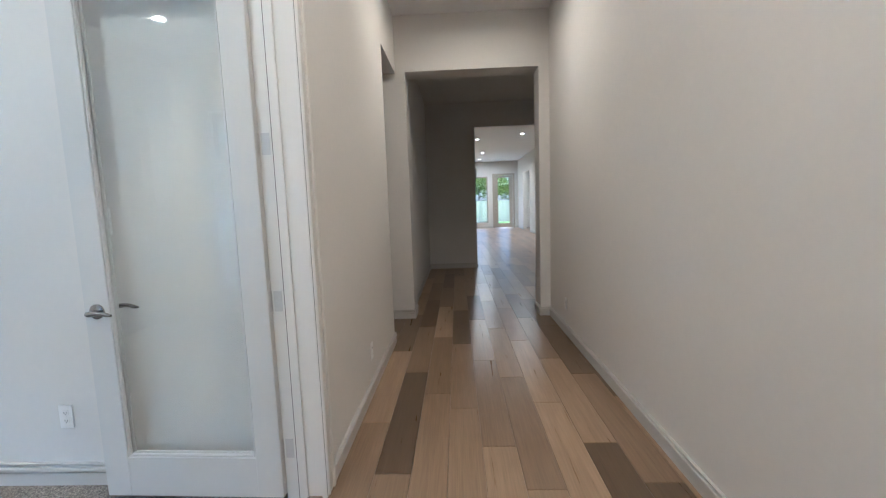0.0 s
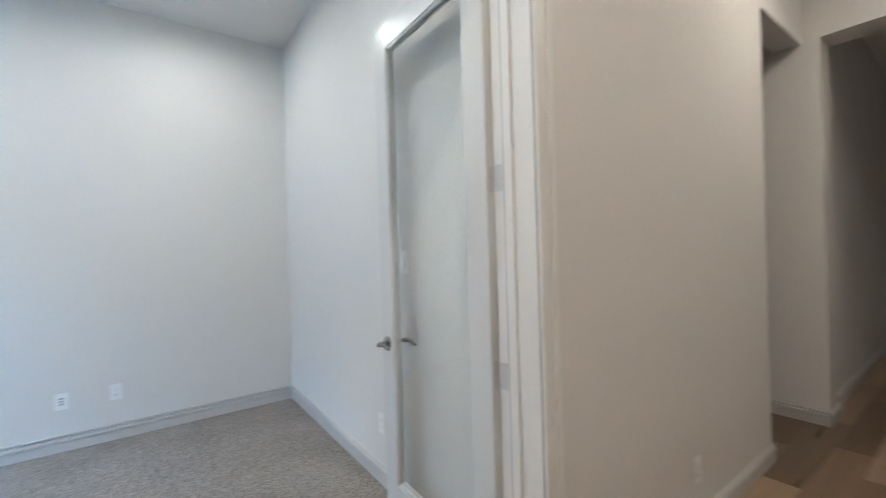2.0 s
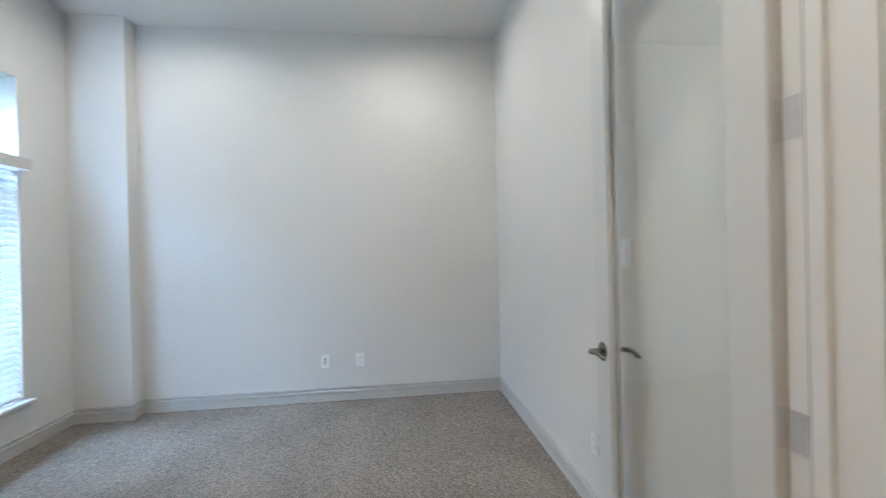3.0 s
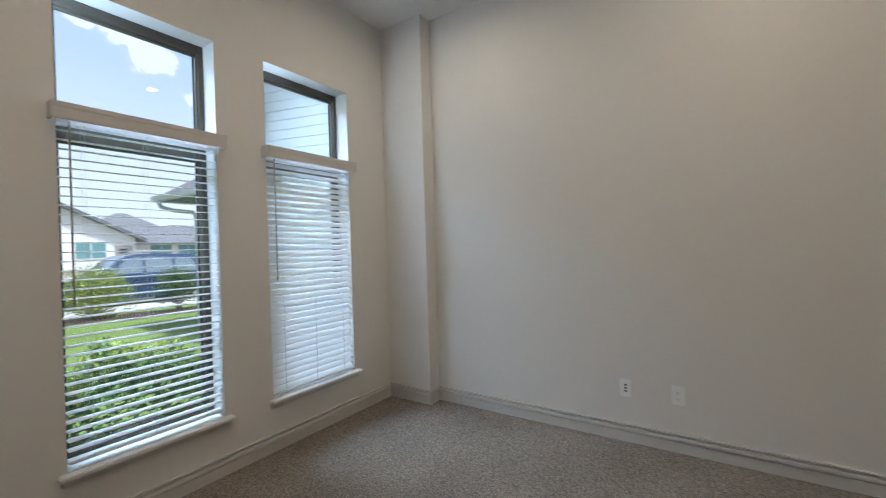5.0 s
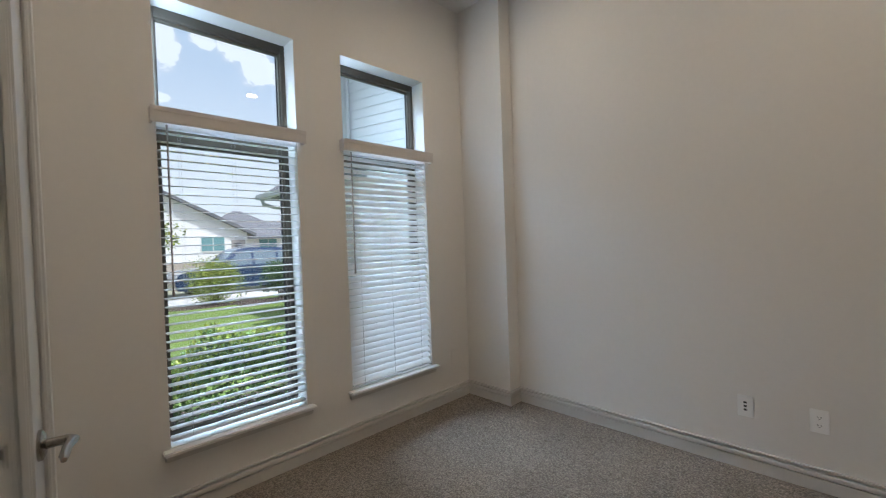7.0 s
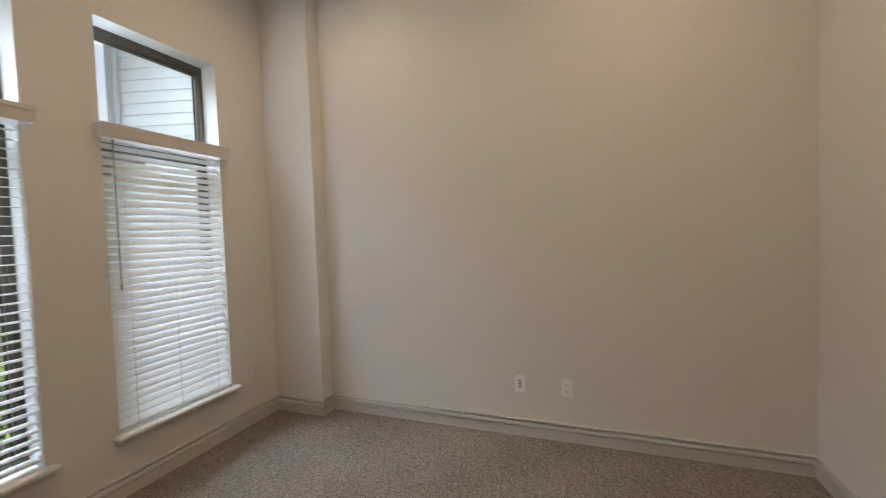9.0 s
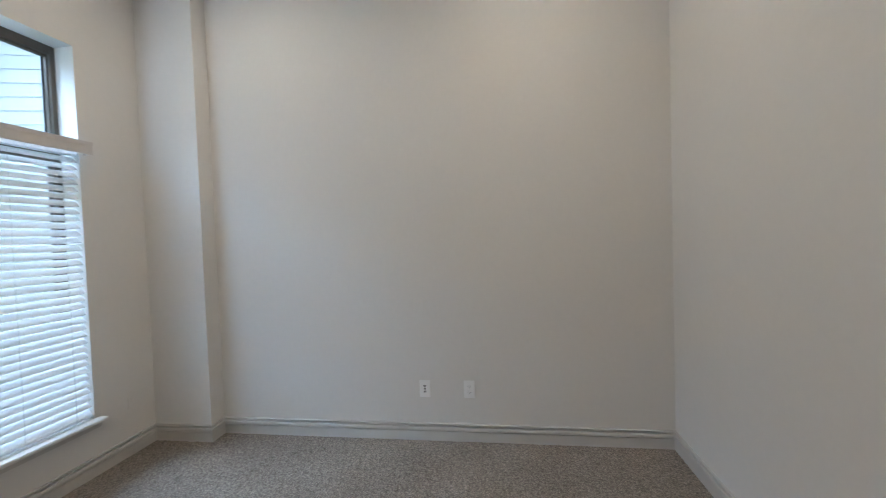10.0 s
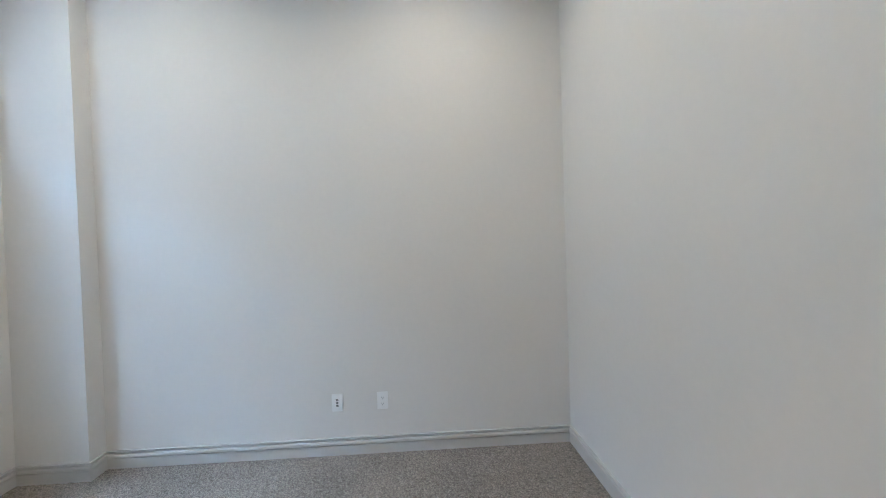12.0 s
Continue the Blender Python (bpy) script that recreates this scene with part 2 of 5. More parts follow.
ceiling("ceiling_study", "white textured ceiling with recessed lights", 0, XS, YW, 0, ZC, ZC + 0.1)
ceiling("ceiling_hall", "white textured hall ceiling", XH, XR, YW, 2.8, ZH, ZH + 0.1)
ceiling("ceiling_side_passage", "plain white ceiling of the side passage", 1.5, XS, 0.15, 2.8, ZH, ZH + 0.1)
ceiling("ceiling_vestibule", "unlit white ceiling of the inner passage", 3.19, 5.95, 3.07, 6.49, ZV, ZV + 0.1)
ceiling("ceiling_great_room", "white ceiling with recessed lights", 0.5, 8.6, 6.63, 19.6, ZG, ZG + 0.1)
# Unseen slab, added to keep outside light out of the rooms.
structure("roof", boxes((-1.3, 9.2, YO - 0.0, 20.2, TOP, TOP + 0.25)), CEILING, "unseen slab over the house that blocks light", "roof")
structure("floor_slab", boxes((-0.1, XS, YW, 0, -0.3, CARPET - 0.012)), CEILING, "concrete slab under the carpet", "floor")


# ---------------------------------------------------------------- trim
def base_profile(z0, z1):
    h = z1 - z0
    return [(0.0, z0), (0.013, z0), (0.013, z0 + 0.60 * h), (0.004, z0 + 0.605 * h), (0.004, z0 + 0.645 * h), (0.018, z0 + 0.65 * h), (0.0195, z0 + 0.70 * h),
            (0.0185, z0 + 0.79 * h), (0.016, z0 + 0.83 * h), (0.012, z0 + 0.845 * h), (0.001, z0 + 0.85 * h), (0.001, z0 + 0.945 * h), (0.015, z0 + 0.95 * h), (0.015, z1), (0.0, z1)]


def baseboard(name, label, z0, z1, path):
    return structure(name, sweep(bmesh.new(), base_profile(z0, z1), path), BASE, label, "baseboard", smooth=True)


BZ = 0.102
baseboard("baseboard_study", "white moulded baseboard round the carpet", CARPET - 0.01, 0.097,
          [(XS, DOOR_Y0 - 0.095), (XS, YW), (0.14, YW), (0.14, -3.125), (0.0, -3.125), (0.0, 0.0), (XS, 0.0)])
baseboard("baseboard_hall_west", "white moulded baseboard along the hall", 0, BZ, [(XH, -0.03), (XH, 1.95), (XS, 1.95)])
baseboard("baseboard_portal_west", "white moulded baseboard round the portal pier", 0, BZ,
          [(1.5, 2.8), (3.245, 2.8), (3.245, 3.07), (3.19, 3.07), (3.19, 6.49), (4.165, 6.49), (4.165, 6.63), (0.5, 6.63)])
baseboard("baseboard_hall_east", "white moulded baseboard along the long hall wall", 0, BZ,
          [(5.95, 3.07), (4.706, 3.07), (4.706, 2.8), (XR, 2.8), (XR, YW)])
baseboard("baseboard_great_room", "white moulded baseboard at the great room end wall", 0, BZ, [(0.5, 19.6), (FD0 - 0.09, 19.6)])
baseboard("baseboard_great_room_side", "white moulded baseboard on the great room side wall", 0, BZ, [(6.95, 16.2), (6.95, 6.63)])
baseboard("baseboard_great_room_corner", "short white moulded baseboard by the doorway", 0, BZ, [(FD1 + 0.09, 19.6), (6.95, 19.6), (6.95, 17.95)])


def casing(name, label, x, side, y0, y1, z1, foot):
    """A stepped door casing on the face x of a wall; side: the way it stands out."""
    c = thing(name, label, "door trim", kind="structure")
    w = 0.083
    for nm, ya, yb, za, zb in (("casing_leg", y0 - w, y0 - 0.006, foot, z1 + w), ("casing_leg", y1 + 0.006, y1 + w, foot, z1 + w), ("casing_head", y0 - 0.006, y1 + 0.006, z1 + 0.006, z1 + w)):
        bm = bmesh.new()
        if nm == "casing_leg":
            outer = (ya, ya + 0.024) if ya < y0 - 0.01 else (yb - 0.024, yb)
            inner = (ya + 0.024, yb) if ya < y0 - 0.01 else (ya, yb - 0.024)
            edge = (yb - 0.012, yb + 0.0012) if ya < y0 - 0.01 else (ya - 0.0012, ya + 0.012)
            box(bm, min(x, x + side * 0.021), max(x, x + side * 0.021), *outer, za, zb)
            box(bm, min(x, x + side * 0.013), max(x, x + side * 0.013), *inner, za, zb)
            box(bm, min(x, x + side * 0.016), max(x, x + side * 0.016), *edge, za, zb)
        else:
            box(bm, min(x, x + side * 0.021), max(x, x + side * 0.021), ya, yb, zb - 0.024, zb)
            box(bm, min(x, x + side * 0.013), max(x, x + side * 0.013), ya, yb, za, zb - 0.024)
        part(nm, bevel(bm, 0.003), TRIM, c, smooth=True)
    return c


casing("trim_door_hall", "white stepped casing round the study doorway", XH, 1, DOOR_Y0, DOOR_Y1, DOOR_Z, 0.0)
casing("trim_door_study", "white stepped casing on the study side of the doorway", XS, -1, DOOR_Y0, DOOR_Y1, DOOR_Z, CARPET)
jamb = thing("door_frame", "white painted jambs of the study doorway", "door frame", kind="structure")
for y0, y1 in ((DOOR_Y1, DOOR_Y1 + 0.02), (DOOR_Y0 - 0.02, DOOR_Y0)):
    part("jamb", boxes((XS - 0.003, XH + 0.003, y0, y1, CARPET, DOOR_Z + 0.02), edge=0.002), TRIM, jamb)
part("jamb_head", boxes((XS - 0.003, XH + 0.003, DOOR_Y0, DOOR_Y1, DOOR_Z, DOOR_Z + 0.02), edge=0.002), TRIM, jamb)
for y0, y1 in ((DOOR_Y1 - 0.012, DOOR_Y1), (DOOR_Y0, DOOR_Y0 + 0.012)):
    part("door_stop", boxes((XS + 0.05, XS + 0.088, y0, y1, 0.0, DOOR_Z - 0.012), edge=0.002), TRIM, jamb)
part("door_stop", boxes((XS + 0.05, XS + 0.088, DOOR_Y0, DOOR_Y1, DOOR_Z - 0.012, DOOR_Z), edge=0.002), TRIM, jamb)

# Dark strips paint in the shadow lines beside the stops and the casings.
SHADOW_LINE = material("shadow_line", (0.20, 0.19, 0.18), 0.8, vary=0.1, scale=(6, 60))
for y0, y1, ya, yb in ((DOOR_Y1 - 0.009, DOOR_Y1, DOOR_Y1 + 0.003, DOOR_Y1 + 0.006), (DOOR_Y0, DOOR_Y0 + 0.009, DOOR_Y0 - 0.006, DOOR_Y0 - 0.003)):
    part("stop_joint", boxes((XS + 0.0465, XS + 0.0498, y0, y1, 0.0, DOOR_Z - 0.012)), SHADOW_LINE, jamb, "thin dark strip for a shadow line")
    part("casing_joint", boxes((XH + 0.003, XH + 0.0042, ya, yb, 0.0, DOOR_Z)), SHADOW_LINE, jamb, "thin dark strip for a shadow line")


# ---------------------------------------------------------------- french doors
def tube_path(bm, points, radii, n=10, flat=1.0):
    """A round bar through points, with its own radius at each; flat squeezes it along z."""
    rings = []
    for i, p in enumerate(points):
        d = (Vector(points[min(i + 1, len(points) - 1)]) - Vector(points[max(i - 1, 0)])).normalized()
        turn = d.to_track_quat("Z", "Y").to_matrix()
        rings.append([])
        for k in range(n):
            off = turn @ Vector((radii[i] * math.cos(6.28318 * k / n), radii[i] * math.sin(6.28318 * k / n), 0))
            off.z *= flat
            rings[-1].append(bm.verts.new(Vector(p) + off))
    for a, b in zip(rings, rings[1:]):
        for k in range(n):
            bm.faces.new((a[k], a[(k + 1) % n], b[(k + 1) % n], b[k]))
    bm.faces.new(rings[0][::-1])
    bm.faces.new(rings[-1])
    bmesh.ops.recalc_face_normals(bm, faces=bm.faces[:])
    return bm


HINGE = material("hinge_plate", (0.60, 0.59, 0.59), 0.35, metal=0.4, vary=0.04, scale=(20, 90))


def lever_set(door, x, y, z, way):
    """A curved lever on a round rose; way: the side of the door that it stands on."""
    bm = bmesh.new()
    tube(bm, (x, y, z), (x, y + way * 0.007, z), 0.0335, n=28)
    tube(bm, (x, y + way * 0.007, z), (x, y + way * 0.013, z), 0.0335, 0.022, n=28)
    rose = part("rosette", bm, NICKEL, door, "satin nickel round rose", smooth=True)
    pts = [(0, 0.012, 0), (0, 0.035, 0), (-0.002, 0.050, 0), (-0.016, 0.058, 0.001), (-0.04, 0.056, 0.004), (-0.065, 0.052, 0.003), (-0.09, 0.05, -0.004), (-0.108, 0.051, -0.007)]
    bm = tube_path(bmesh.new(), [(x + px, y + way * py, z + pz) for px, py, pz in pts], [0.0125, 0.0115, 0.012, 0.0125, 0.0105, 0.009, 0.0095, 0.006], n=12, flat=0.9)
    lever = part("lever", bm, NICKEL, rose, "curved satin nickel lever", smooth=True)
    return lever


def french_door(name, label, m, width, way):
    """A glazed door leaf hung at its own origin, closed along +x; way: the side on which its thickness lies."""
    d = thing(name, label, "door", m, group="study double doors", kind="structure")
    t0, t1 = sorted((0.0, way * 0.044))
    z0, z1, st, tr, br = 0.012, 2.452, 0.118, 0.118, 0.19
    part("stile", boxes((0.003, st, t0, t1, z0, z1), edge=0.002), DOOR_WHITE, d)
    part("stile", boxes((width - st, width, t0, t1, z0, z1), edge=0.002), DOOR_WHITE, d)
    part("top_rail", boxes((st, width - st, t0 + 0.0005, t1 - 0.0005, z1 - tr, z1 - 0.0005), edge=0.0015), DOOR_WHITE, d)
    part("bottom_rail", boxes((st, width - st, t0 + 0.0005, t1 - 0.0005, z0 + 0.0005, z0 + br), edge=0.0015), DOOR_WHITE, d)
    mid = (t0 + t1) / 2
    pane = part("pane", boxes((st - 0.004, width - st + 0.004, mid - 0.003, mid + 0.003, z0 + br - 0.004, z1 - tr + 0.004)), DOOR_GLASS, d, "clear glass pane")
    pane.visible_shadow = False
    if way > 0:  # this pane sits a little askew in its rebate
        pane.matrix_basis = Matrix.Translation((width / 2, mid, 0)) @ pose(0, 0, 0, 0, 0, 1.3) @ Matrix.Translation((-width / 2, -mid, 0))
    b = 0.013
    for ya, yb in ((t0 + 0.004, mid - 0.004), (mid + 0.004, t1 - 0.004)):
        gx0, gx1, gz0, gz1 = st, width - st, z0 + br, z1 - tr
        for dims in ((gx0, gx0 + b, ya, yb, gz0, gz1), (gx1 - b, gx1, ya, yb, gz0, gz1), (gx0 + b, gx1 - b, ya, yb, gz0, gz0 + b), (gx0 + b, gx1 - b, ya, yb, gz1 - b, gz1)):
            part("glazing_bead", boxes(dims, edge=0.003), DOOR_WHITE, d)
    for hz in (0.235, 0.915, 1.585, 2.26):
        bm = bmesh.new()
        tube(bm, (-0.002, -way * 0.004, hz - 0.046), (-0.002, -way * 0.004, hz + 0.046), 0.0065, n=14)
        for k in (-0.0475, 0.0475):
            tube(bm, (-0.002, -way * 0.004, hz + k - 0.003), (-0.002, -way * 0.004, hz + k + 0.003), 0.0048, n=12)
        hinge = part("hinge", bm, HINGE, d, "pale metal butt hinge", smooth=True)
        part("hinge_leaf", boxes((0.0005, 0.0032, min(way * 0.002, way * 0.037), max(way * 0.002, way * 0.037), hz - 0.045, hz + 0.045), edge=0.0008), HINGE, hinge)
    lever_set(d, width - 0.062, t1, 0.89, 1)
    lever_set(d, width - 0.062, t0, 0.89, -1)
    part("latch_plate", boxes((width - 0.0005, width + 0.0012, mid - 0.0125, mid + 0.0125, 0.86, 0.92), edge=0.0005), NICKEL, d, "satin nickel latch plate")
    return d


french_door("door_1", "white glazed french door standing open against the wall", pose(2.957, -0.112, 0, 0, 0, 178.2), 0.847, 1)
leaf = french_door("door_2", "white glazed french door folded back beside the windows", pose(2.922, DOOR_Y0 + 0.004, 0, 0, 0, 263.4), 0.775, -1)
part("astragal", boxes((0.763, 0.797, -0.062, -0.0445, 0.014, 2.45), edge=0.006, segments=3), DOOR_WHITE, leaf, "white rounded meeting strip", smooth=True)
# jamb-side plates of the hinges
for hz in (0.235, 0.915, 1.585, 2.26):
    plate = part("hinge_plate", boxes((XS - 0.002, XS + 0.034, DOOR_Y1 - 0.0022, DOOR_Y1, hz - 0.045, hz + 0.045), edge=0.0008), HINGE, jamb, "pale metal hinge plate")
    for kx, kz in ((0.010, -0.03), (0.022, -0.012), (0.010, 0.012), (0.022, 0.03)):
        part("screw", tube(bmesh.new(), (XS + kx, DOOR_Y1 - 0.0034, hz + kz), (XS + kx, DOOR_Y1 - 0.002, hz + kz), 0.0035, n=10), HINGE, plate)


# ---------------------------------------------------------------- windows and blinds
def window(name, label, x0, x1):
    w = thing(name, label, "window", kind="structure")
    ya, yb, f, head, zb0, zb1 = -3.748, -3.69, 0.03, 0.052, 1.885, 1.965
    part("frame_jamb", boxes((x0, x0 + f, ya, yb, SILL_Z, HEAD_Z), edge=0.003), BRONZE, w)
    part("frame_jamb", boxes((x1 - f, x1, ya, yb, SILL_Z, HEAD_Z), edge=0.003), BRONZE, w)
    for nm, z0, z1 in (("frame_head", HEAD_Z - head, HEAD_Z), ("transom_bar", zb0, zb1), ("frame_foot", SILL_Z, SILL_Z + 0.06)):
        part(nm, boxes((x0 + f, x1 - f, ya + 0.001, yb - 0.001, z0, z1), edge=0.003), BRONZE, w)
    for z0, z1 in ((SILL_Z + 0.06, zb0), (zb1, HEAD_Z - head)):
        xa, xb, e = x0 + f, x1 - f, 0.009
        for dims in ((xa, xa + e, ya + 0.016, yb - 0.016, z0, z1), (xb - e, xb, ya + 0.016, yb - 0.016, z0, z1), (xa + e, xb - e, ya + 0.016, yb - 0.016, z1 - 0.014, z1), (xa + e, xb - e, ya + 0.016, yb - 0.016, z0, z0 + e)):
            part("glazing_stop", boxes(dims, edge=0.002), BRONZE, w)
        for dims in ((xa, xa + 0.016, ya + 0.0125, ya + 0.016, z0, z1), (xb - 0.016, xb, ya + 0.0125, ya + 0.016, z0, z1)):
            part("gasket", boxes(dims), DARK_SLOT, w)
        pane = part("pane", boxes((xa, xb, ya + 0.007, ya + 0.012, z0, z1)), PANE, w, "clear glass pane")
        pane.visible_shadow = False
    bm = boxes((x0 - 0.038, x1 + 0.038, YW + 0.001, YW + 0.062, SILL_Z + 0.001, SILL_Z + 0.021), (x0 + 0.001, x1 - 0.001, yb - 0.002, YW + 0.001, SILL_Z + 0.001, SILL_Z + 0.021))
    part("window_sill", bevel(bm, 0.005, 3), TRIM, w, "white painted sill with rounded nose", smooth=True)
    # The apron's darker colour holds the shade under the sill.
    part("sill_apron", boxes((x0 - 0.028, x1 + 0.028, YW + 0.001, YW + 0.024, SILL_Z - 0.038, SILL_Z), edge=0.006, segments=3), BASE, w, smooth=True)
    return w


window("window_1", "tall bronze-framed window above the hedge", *WINDOWS[0])
window("window_2", "tall bronze-framed window beside the siding wing", *WINDOWS[1])


def slat_mesh(width, tilt):
    """One gently crowned slat across x, tilted about its length."""
    bm = bmesh.new()
    n = 6
    c, s = math.cos(tilt), math.sin(tilt)
    rings = []
    for x in (-width / 2, width / 2):
        ring = []
        for lift in (0.0015, -0.0015):
            order = range(n + 1) if lift > 0 else range(n, -1, -1)
            for i in order:
                u = -0.025 + 0.05 * i / n
                v = 0.0022 * (1 - (u / 0.025) ** 2) + lift * (0.55 if i in (0, n) else 1)
                ring.append(bm.verts.new((x, u * c - v * s, u * s + v * c)))
        rings.append(ring)
    m = len(rings[0])
    for j in range(m):
        bm.faces.new((rings[0][j], rings[1][j], rings[1][(j + 1) % m], rings[0][(j + 1) % m]))
    bm.faces.new(rings[0])
    bm.faces.new(rings[1][::-1])
    bmesh.ops.recalc_face_normals(bm, faces=bm.faces[:])
    return mesh_of("slat", bm, SLAT, True)


def blind(label, x0, x1, tilt, bottom, wand_x, wand_z, uneven):
    b = thing("window_blind", label, "window blind", group="study window blinds")
    yc, xm = -3.592, (x0 + x1) / 2
    rnd = random.Random(7)
    bm = boxes((x0 - 0.03, x1 + 0.03, -3.512, -3.502, 1.938, 2.013), (x0 - 0.03, x0 - 0.02, YW + 0.002, -3.512, 1.938, 2.013), (x1 + 0.02, x1 + 0.03, YW + 0.002, -3.512, 1.938, 2.013),
               (x0 - 0.0315, x1 + 0.0315, -3.5025, -3.4985, 1.99, 2.0145), (x0 - 0.0315, x1 + 0.0315, -3.5025, -3.4995, 1.9365, 1.948))
    part("valance", bevel(bm, 0.002), VALANCE, b, "off-white moulded valance", smooth=True)
    part("headrail", boxes((x0 + 0.003, x1 - 0.003, yc - 0.025, yc + 0.025, 1.93, 1.985), edge=0.002), SLAT, b)
    me = slat_mesh(x1 - x0 - 0.012, tilt)
    pitch = 0.0437
    n = int((1.905 - bottom - 0.02) / pitch) + 1
    for i in range(n):
        s = new("slat", me)
        s.parent = b
        s.matrix_basis = pose(xm + rnd.uniform(-0.0015, 0.0015), yc, 1.905 - i * pitch, rnd.uniform(-uneven, uneven), rnd.uniform(-0.12, 0.12), 0)
    part("bottom_rail", boxes((x0 + 0.006, x1 - 0.006, yc - 0.025, yc + 0.025, bottom - 0.008, bottom + 0.010), edge=0.004, segments=3), SLAT, b, smooth=True)
    for k in (0.14, 0.5, 0.86):
        cx = x0 + k * (x1 - x0)
        for cy in (yc - 0.027, yc + 0.027):
            part("ladder_cord", tube(bmesh.new(), (cx, cy, bottom), (cx, cy, 1.935), 0.0007, n=5), CORD, b)
    bm = tube(bmesh.new(), (wand_x, -3.532, 1.935), (wand_x + 0.004, -3.528, wand_z), 0.0042, n=8)
    tube(bm, (wand_x + 0.004, -3.528, wand_z), (wand_x + 0.004, -3.528, wand_z - 0.03), 0.006, n=10)
    part("tilt_wand", bm, WAND, b, "smoky plastic tilt wand", smooth=True)
    return b


blind("white horizontal blind with level slats in the window", *WINDOWS[0], radians(-3), 0.366, 2.314, 1.12, 0.5)
blind("white horizontal blind tilted nearly shut in the window", *WINDOWS[1], radians(-44), 0.352, 1.272, 1.15, 0.6)


# ---------------------------------------------------------------- small wall fittings
def rounded_plate(bm, w, h, t):
    box(bm, -w / 2, w / 2, -t, 0.0, -h / 2, h / 2)
    return bevel(bm, 0.003, 2)


def outlet(label, m, style):
    """A wall plate facing its own -y."""
    o = thing("wall_outlet" if style != "switch" else "light_switch", label, "wall outlet" if style != "switch" else "light switch", m)
    part("plate", rounded_plate(bmesh.new(), 0.074, 0.12, 0.006), PAINT if style == "blank" else PLASTIC, o, smooth=True)
    if style == "duplex":
        for z in (-0.0205, 0.0205):
            part("receptacle", boxes((-0.0165, 0.0165, -0.0078, -0.005, z - 0.014, z + 0.014), edge=0.0035), PLASTIC, o)
            for dims in ((-0.0075, -0.0052, -0.0083, -0.0075, z - 0.003, z + 0.0055), (0.0052, 0.0075, -0.0083, -0.0075, z - 0.003, z + 0.0045), (-0.002, 0.002, -0.0083, -0.0075, z - 0.0105, z - 0.0065)):
                part("slot", boxes(dims), DARK_SLOT, o)
        part("screw", tube(bmesh.new(), (0, -0.0075, 0), (0, -0.0055, 0), 0.0028, n=10), PLASTIC, o)
    elif style == "jacks":
        part("insert", boxes((-0.0165, 0.0165, -0.0075, -0.005, -0.033, 0.033), edge=0.001), PLASTIC, o)
        for z in (-0.02, 0.0, 0.02):
            part("jack", boxes((-0.0075, 0.0075, -0.0085, -0.007, z - 0.0055, z + 0.0055), edge=0.0004), DARK_SLOT, o, "dark jack")
    elif style == "blank":
        part("insert", boxes((-0.0165, 0.0165, -0.0075, -0.005, -0.033, 0.033), edge=0.001), PAINT, o)
    else:
        bm = boxes((-0.0165, 0.0165, -0.008, -0.005, -0.033, 0.033), edge=0.001)
        part("rocker_frame", bm, PLASTIC, o)
        bm = boxes((-0.0145, 0.0145, -0.0125, -0.008, -0.031, 0.031), edge=0.002)
        for v in bm.verts:
            if v.co.z > 0 and v.co.y < -0.01:
                v.co.y += 0.0035
        part("rocker", bm, PLASTIC, o)
    return o


outlet("white data plate with three dark jacks above the baseboard", pose(0.0, -1.608, 0.337, 0, 0, 90), "jacks")
outlet("white duplex outlet beside the data plate", pose(0.0, -1.303, 0.337, 0, 0, 90), "duplex")
outlet("white duplex outlet behind the glazed door", pose(1.825, 0.0, 0.337), "duplex")
outlet("white rocker switch behind the glazed door", pose(2.136, 0.0, 1.285), "switch")
outlet("blank plate painted like the window wall", pose(0.318, YW, 0.341, 0, 0, 180), "blank")
outlet("white duplex outlet on the hall wall by the study", pose(XH, 0.923, 0.30, 0, 0, 90), "duplex")
outlet("white duplex outlet on the long hall wall", pose(XR, 2.126, 0.30, 0, 0, -90), "duplex")


def downlight(x, y, z, group):
    d = thing("ceiling_downlight", "round recessed ceiling light with white trim, lit", "ceiling light", pose(x, y, z), group)
    bm = bmesh.new()
    n = 32
    prof = [(0.058, 0.0), (0.062, -0.004), (0.078, -0.005), (0.084, -0.002), (0.085, 0.0)]
    rings = [[bm.verts.new((r * math.cos(6.28318 * i / n), r * math.sin(6.28318 * i / n), u)) for i in range(n)] for r, u in prof]
    for a, b in zip(rings, rings[1:]):
        for i in range(n):
            bm.faces.new((a[i], b[i], b[(i + 1) % n], a[(i + 1) % n]))
    bmesh.ops.recalc_face_normals(bm, faces=bm.faces[:])
    part("trim_ring", bm, PLASTIC, d, smooth=True)
    part("lens", tube(bmesh.new(), (0, 0, -0.0032), (0, 0, -0.0005), 0.058, n=32), GLOW, d, "glowing frosted lens")
    return d


for places, ceiling_z, watts, tone in LAMP_SETS:
    for lx, ly in places:
        downlight(lx, ly, ceiling_z, "recessed ceiling lights")


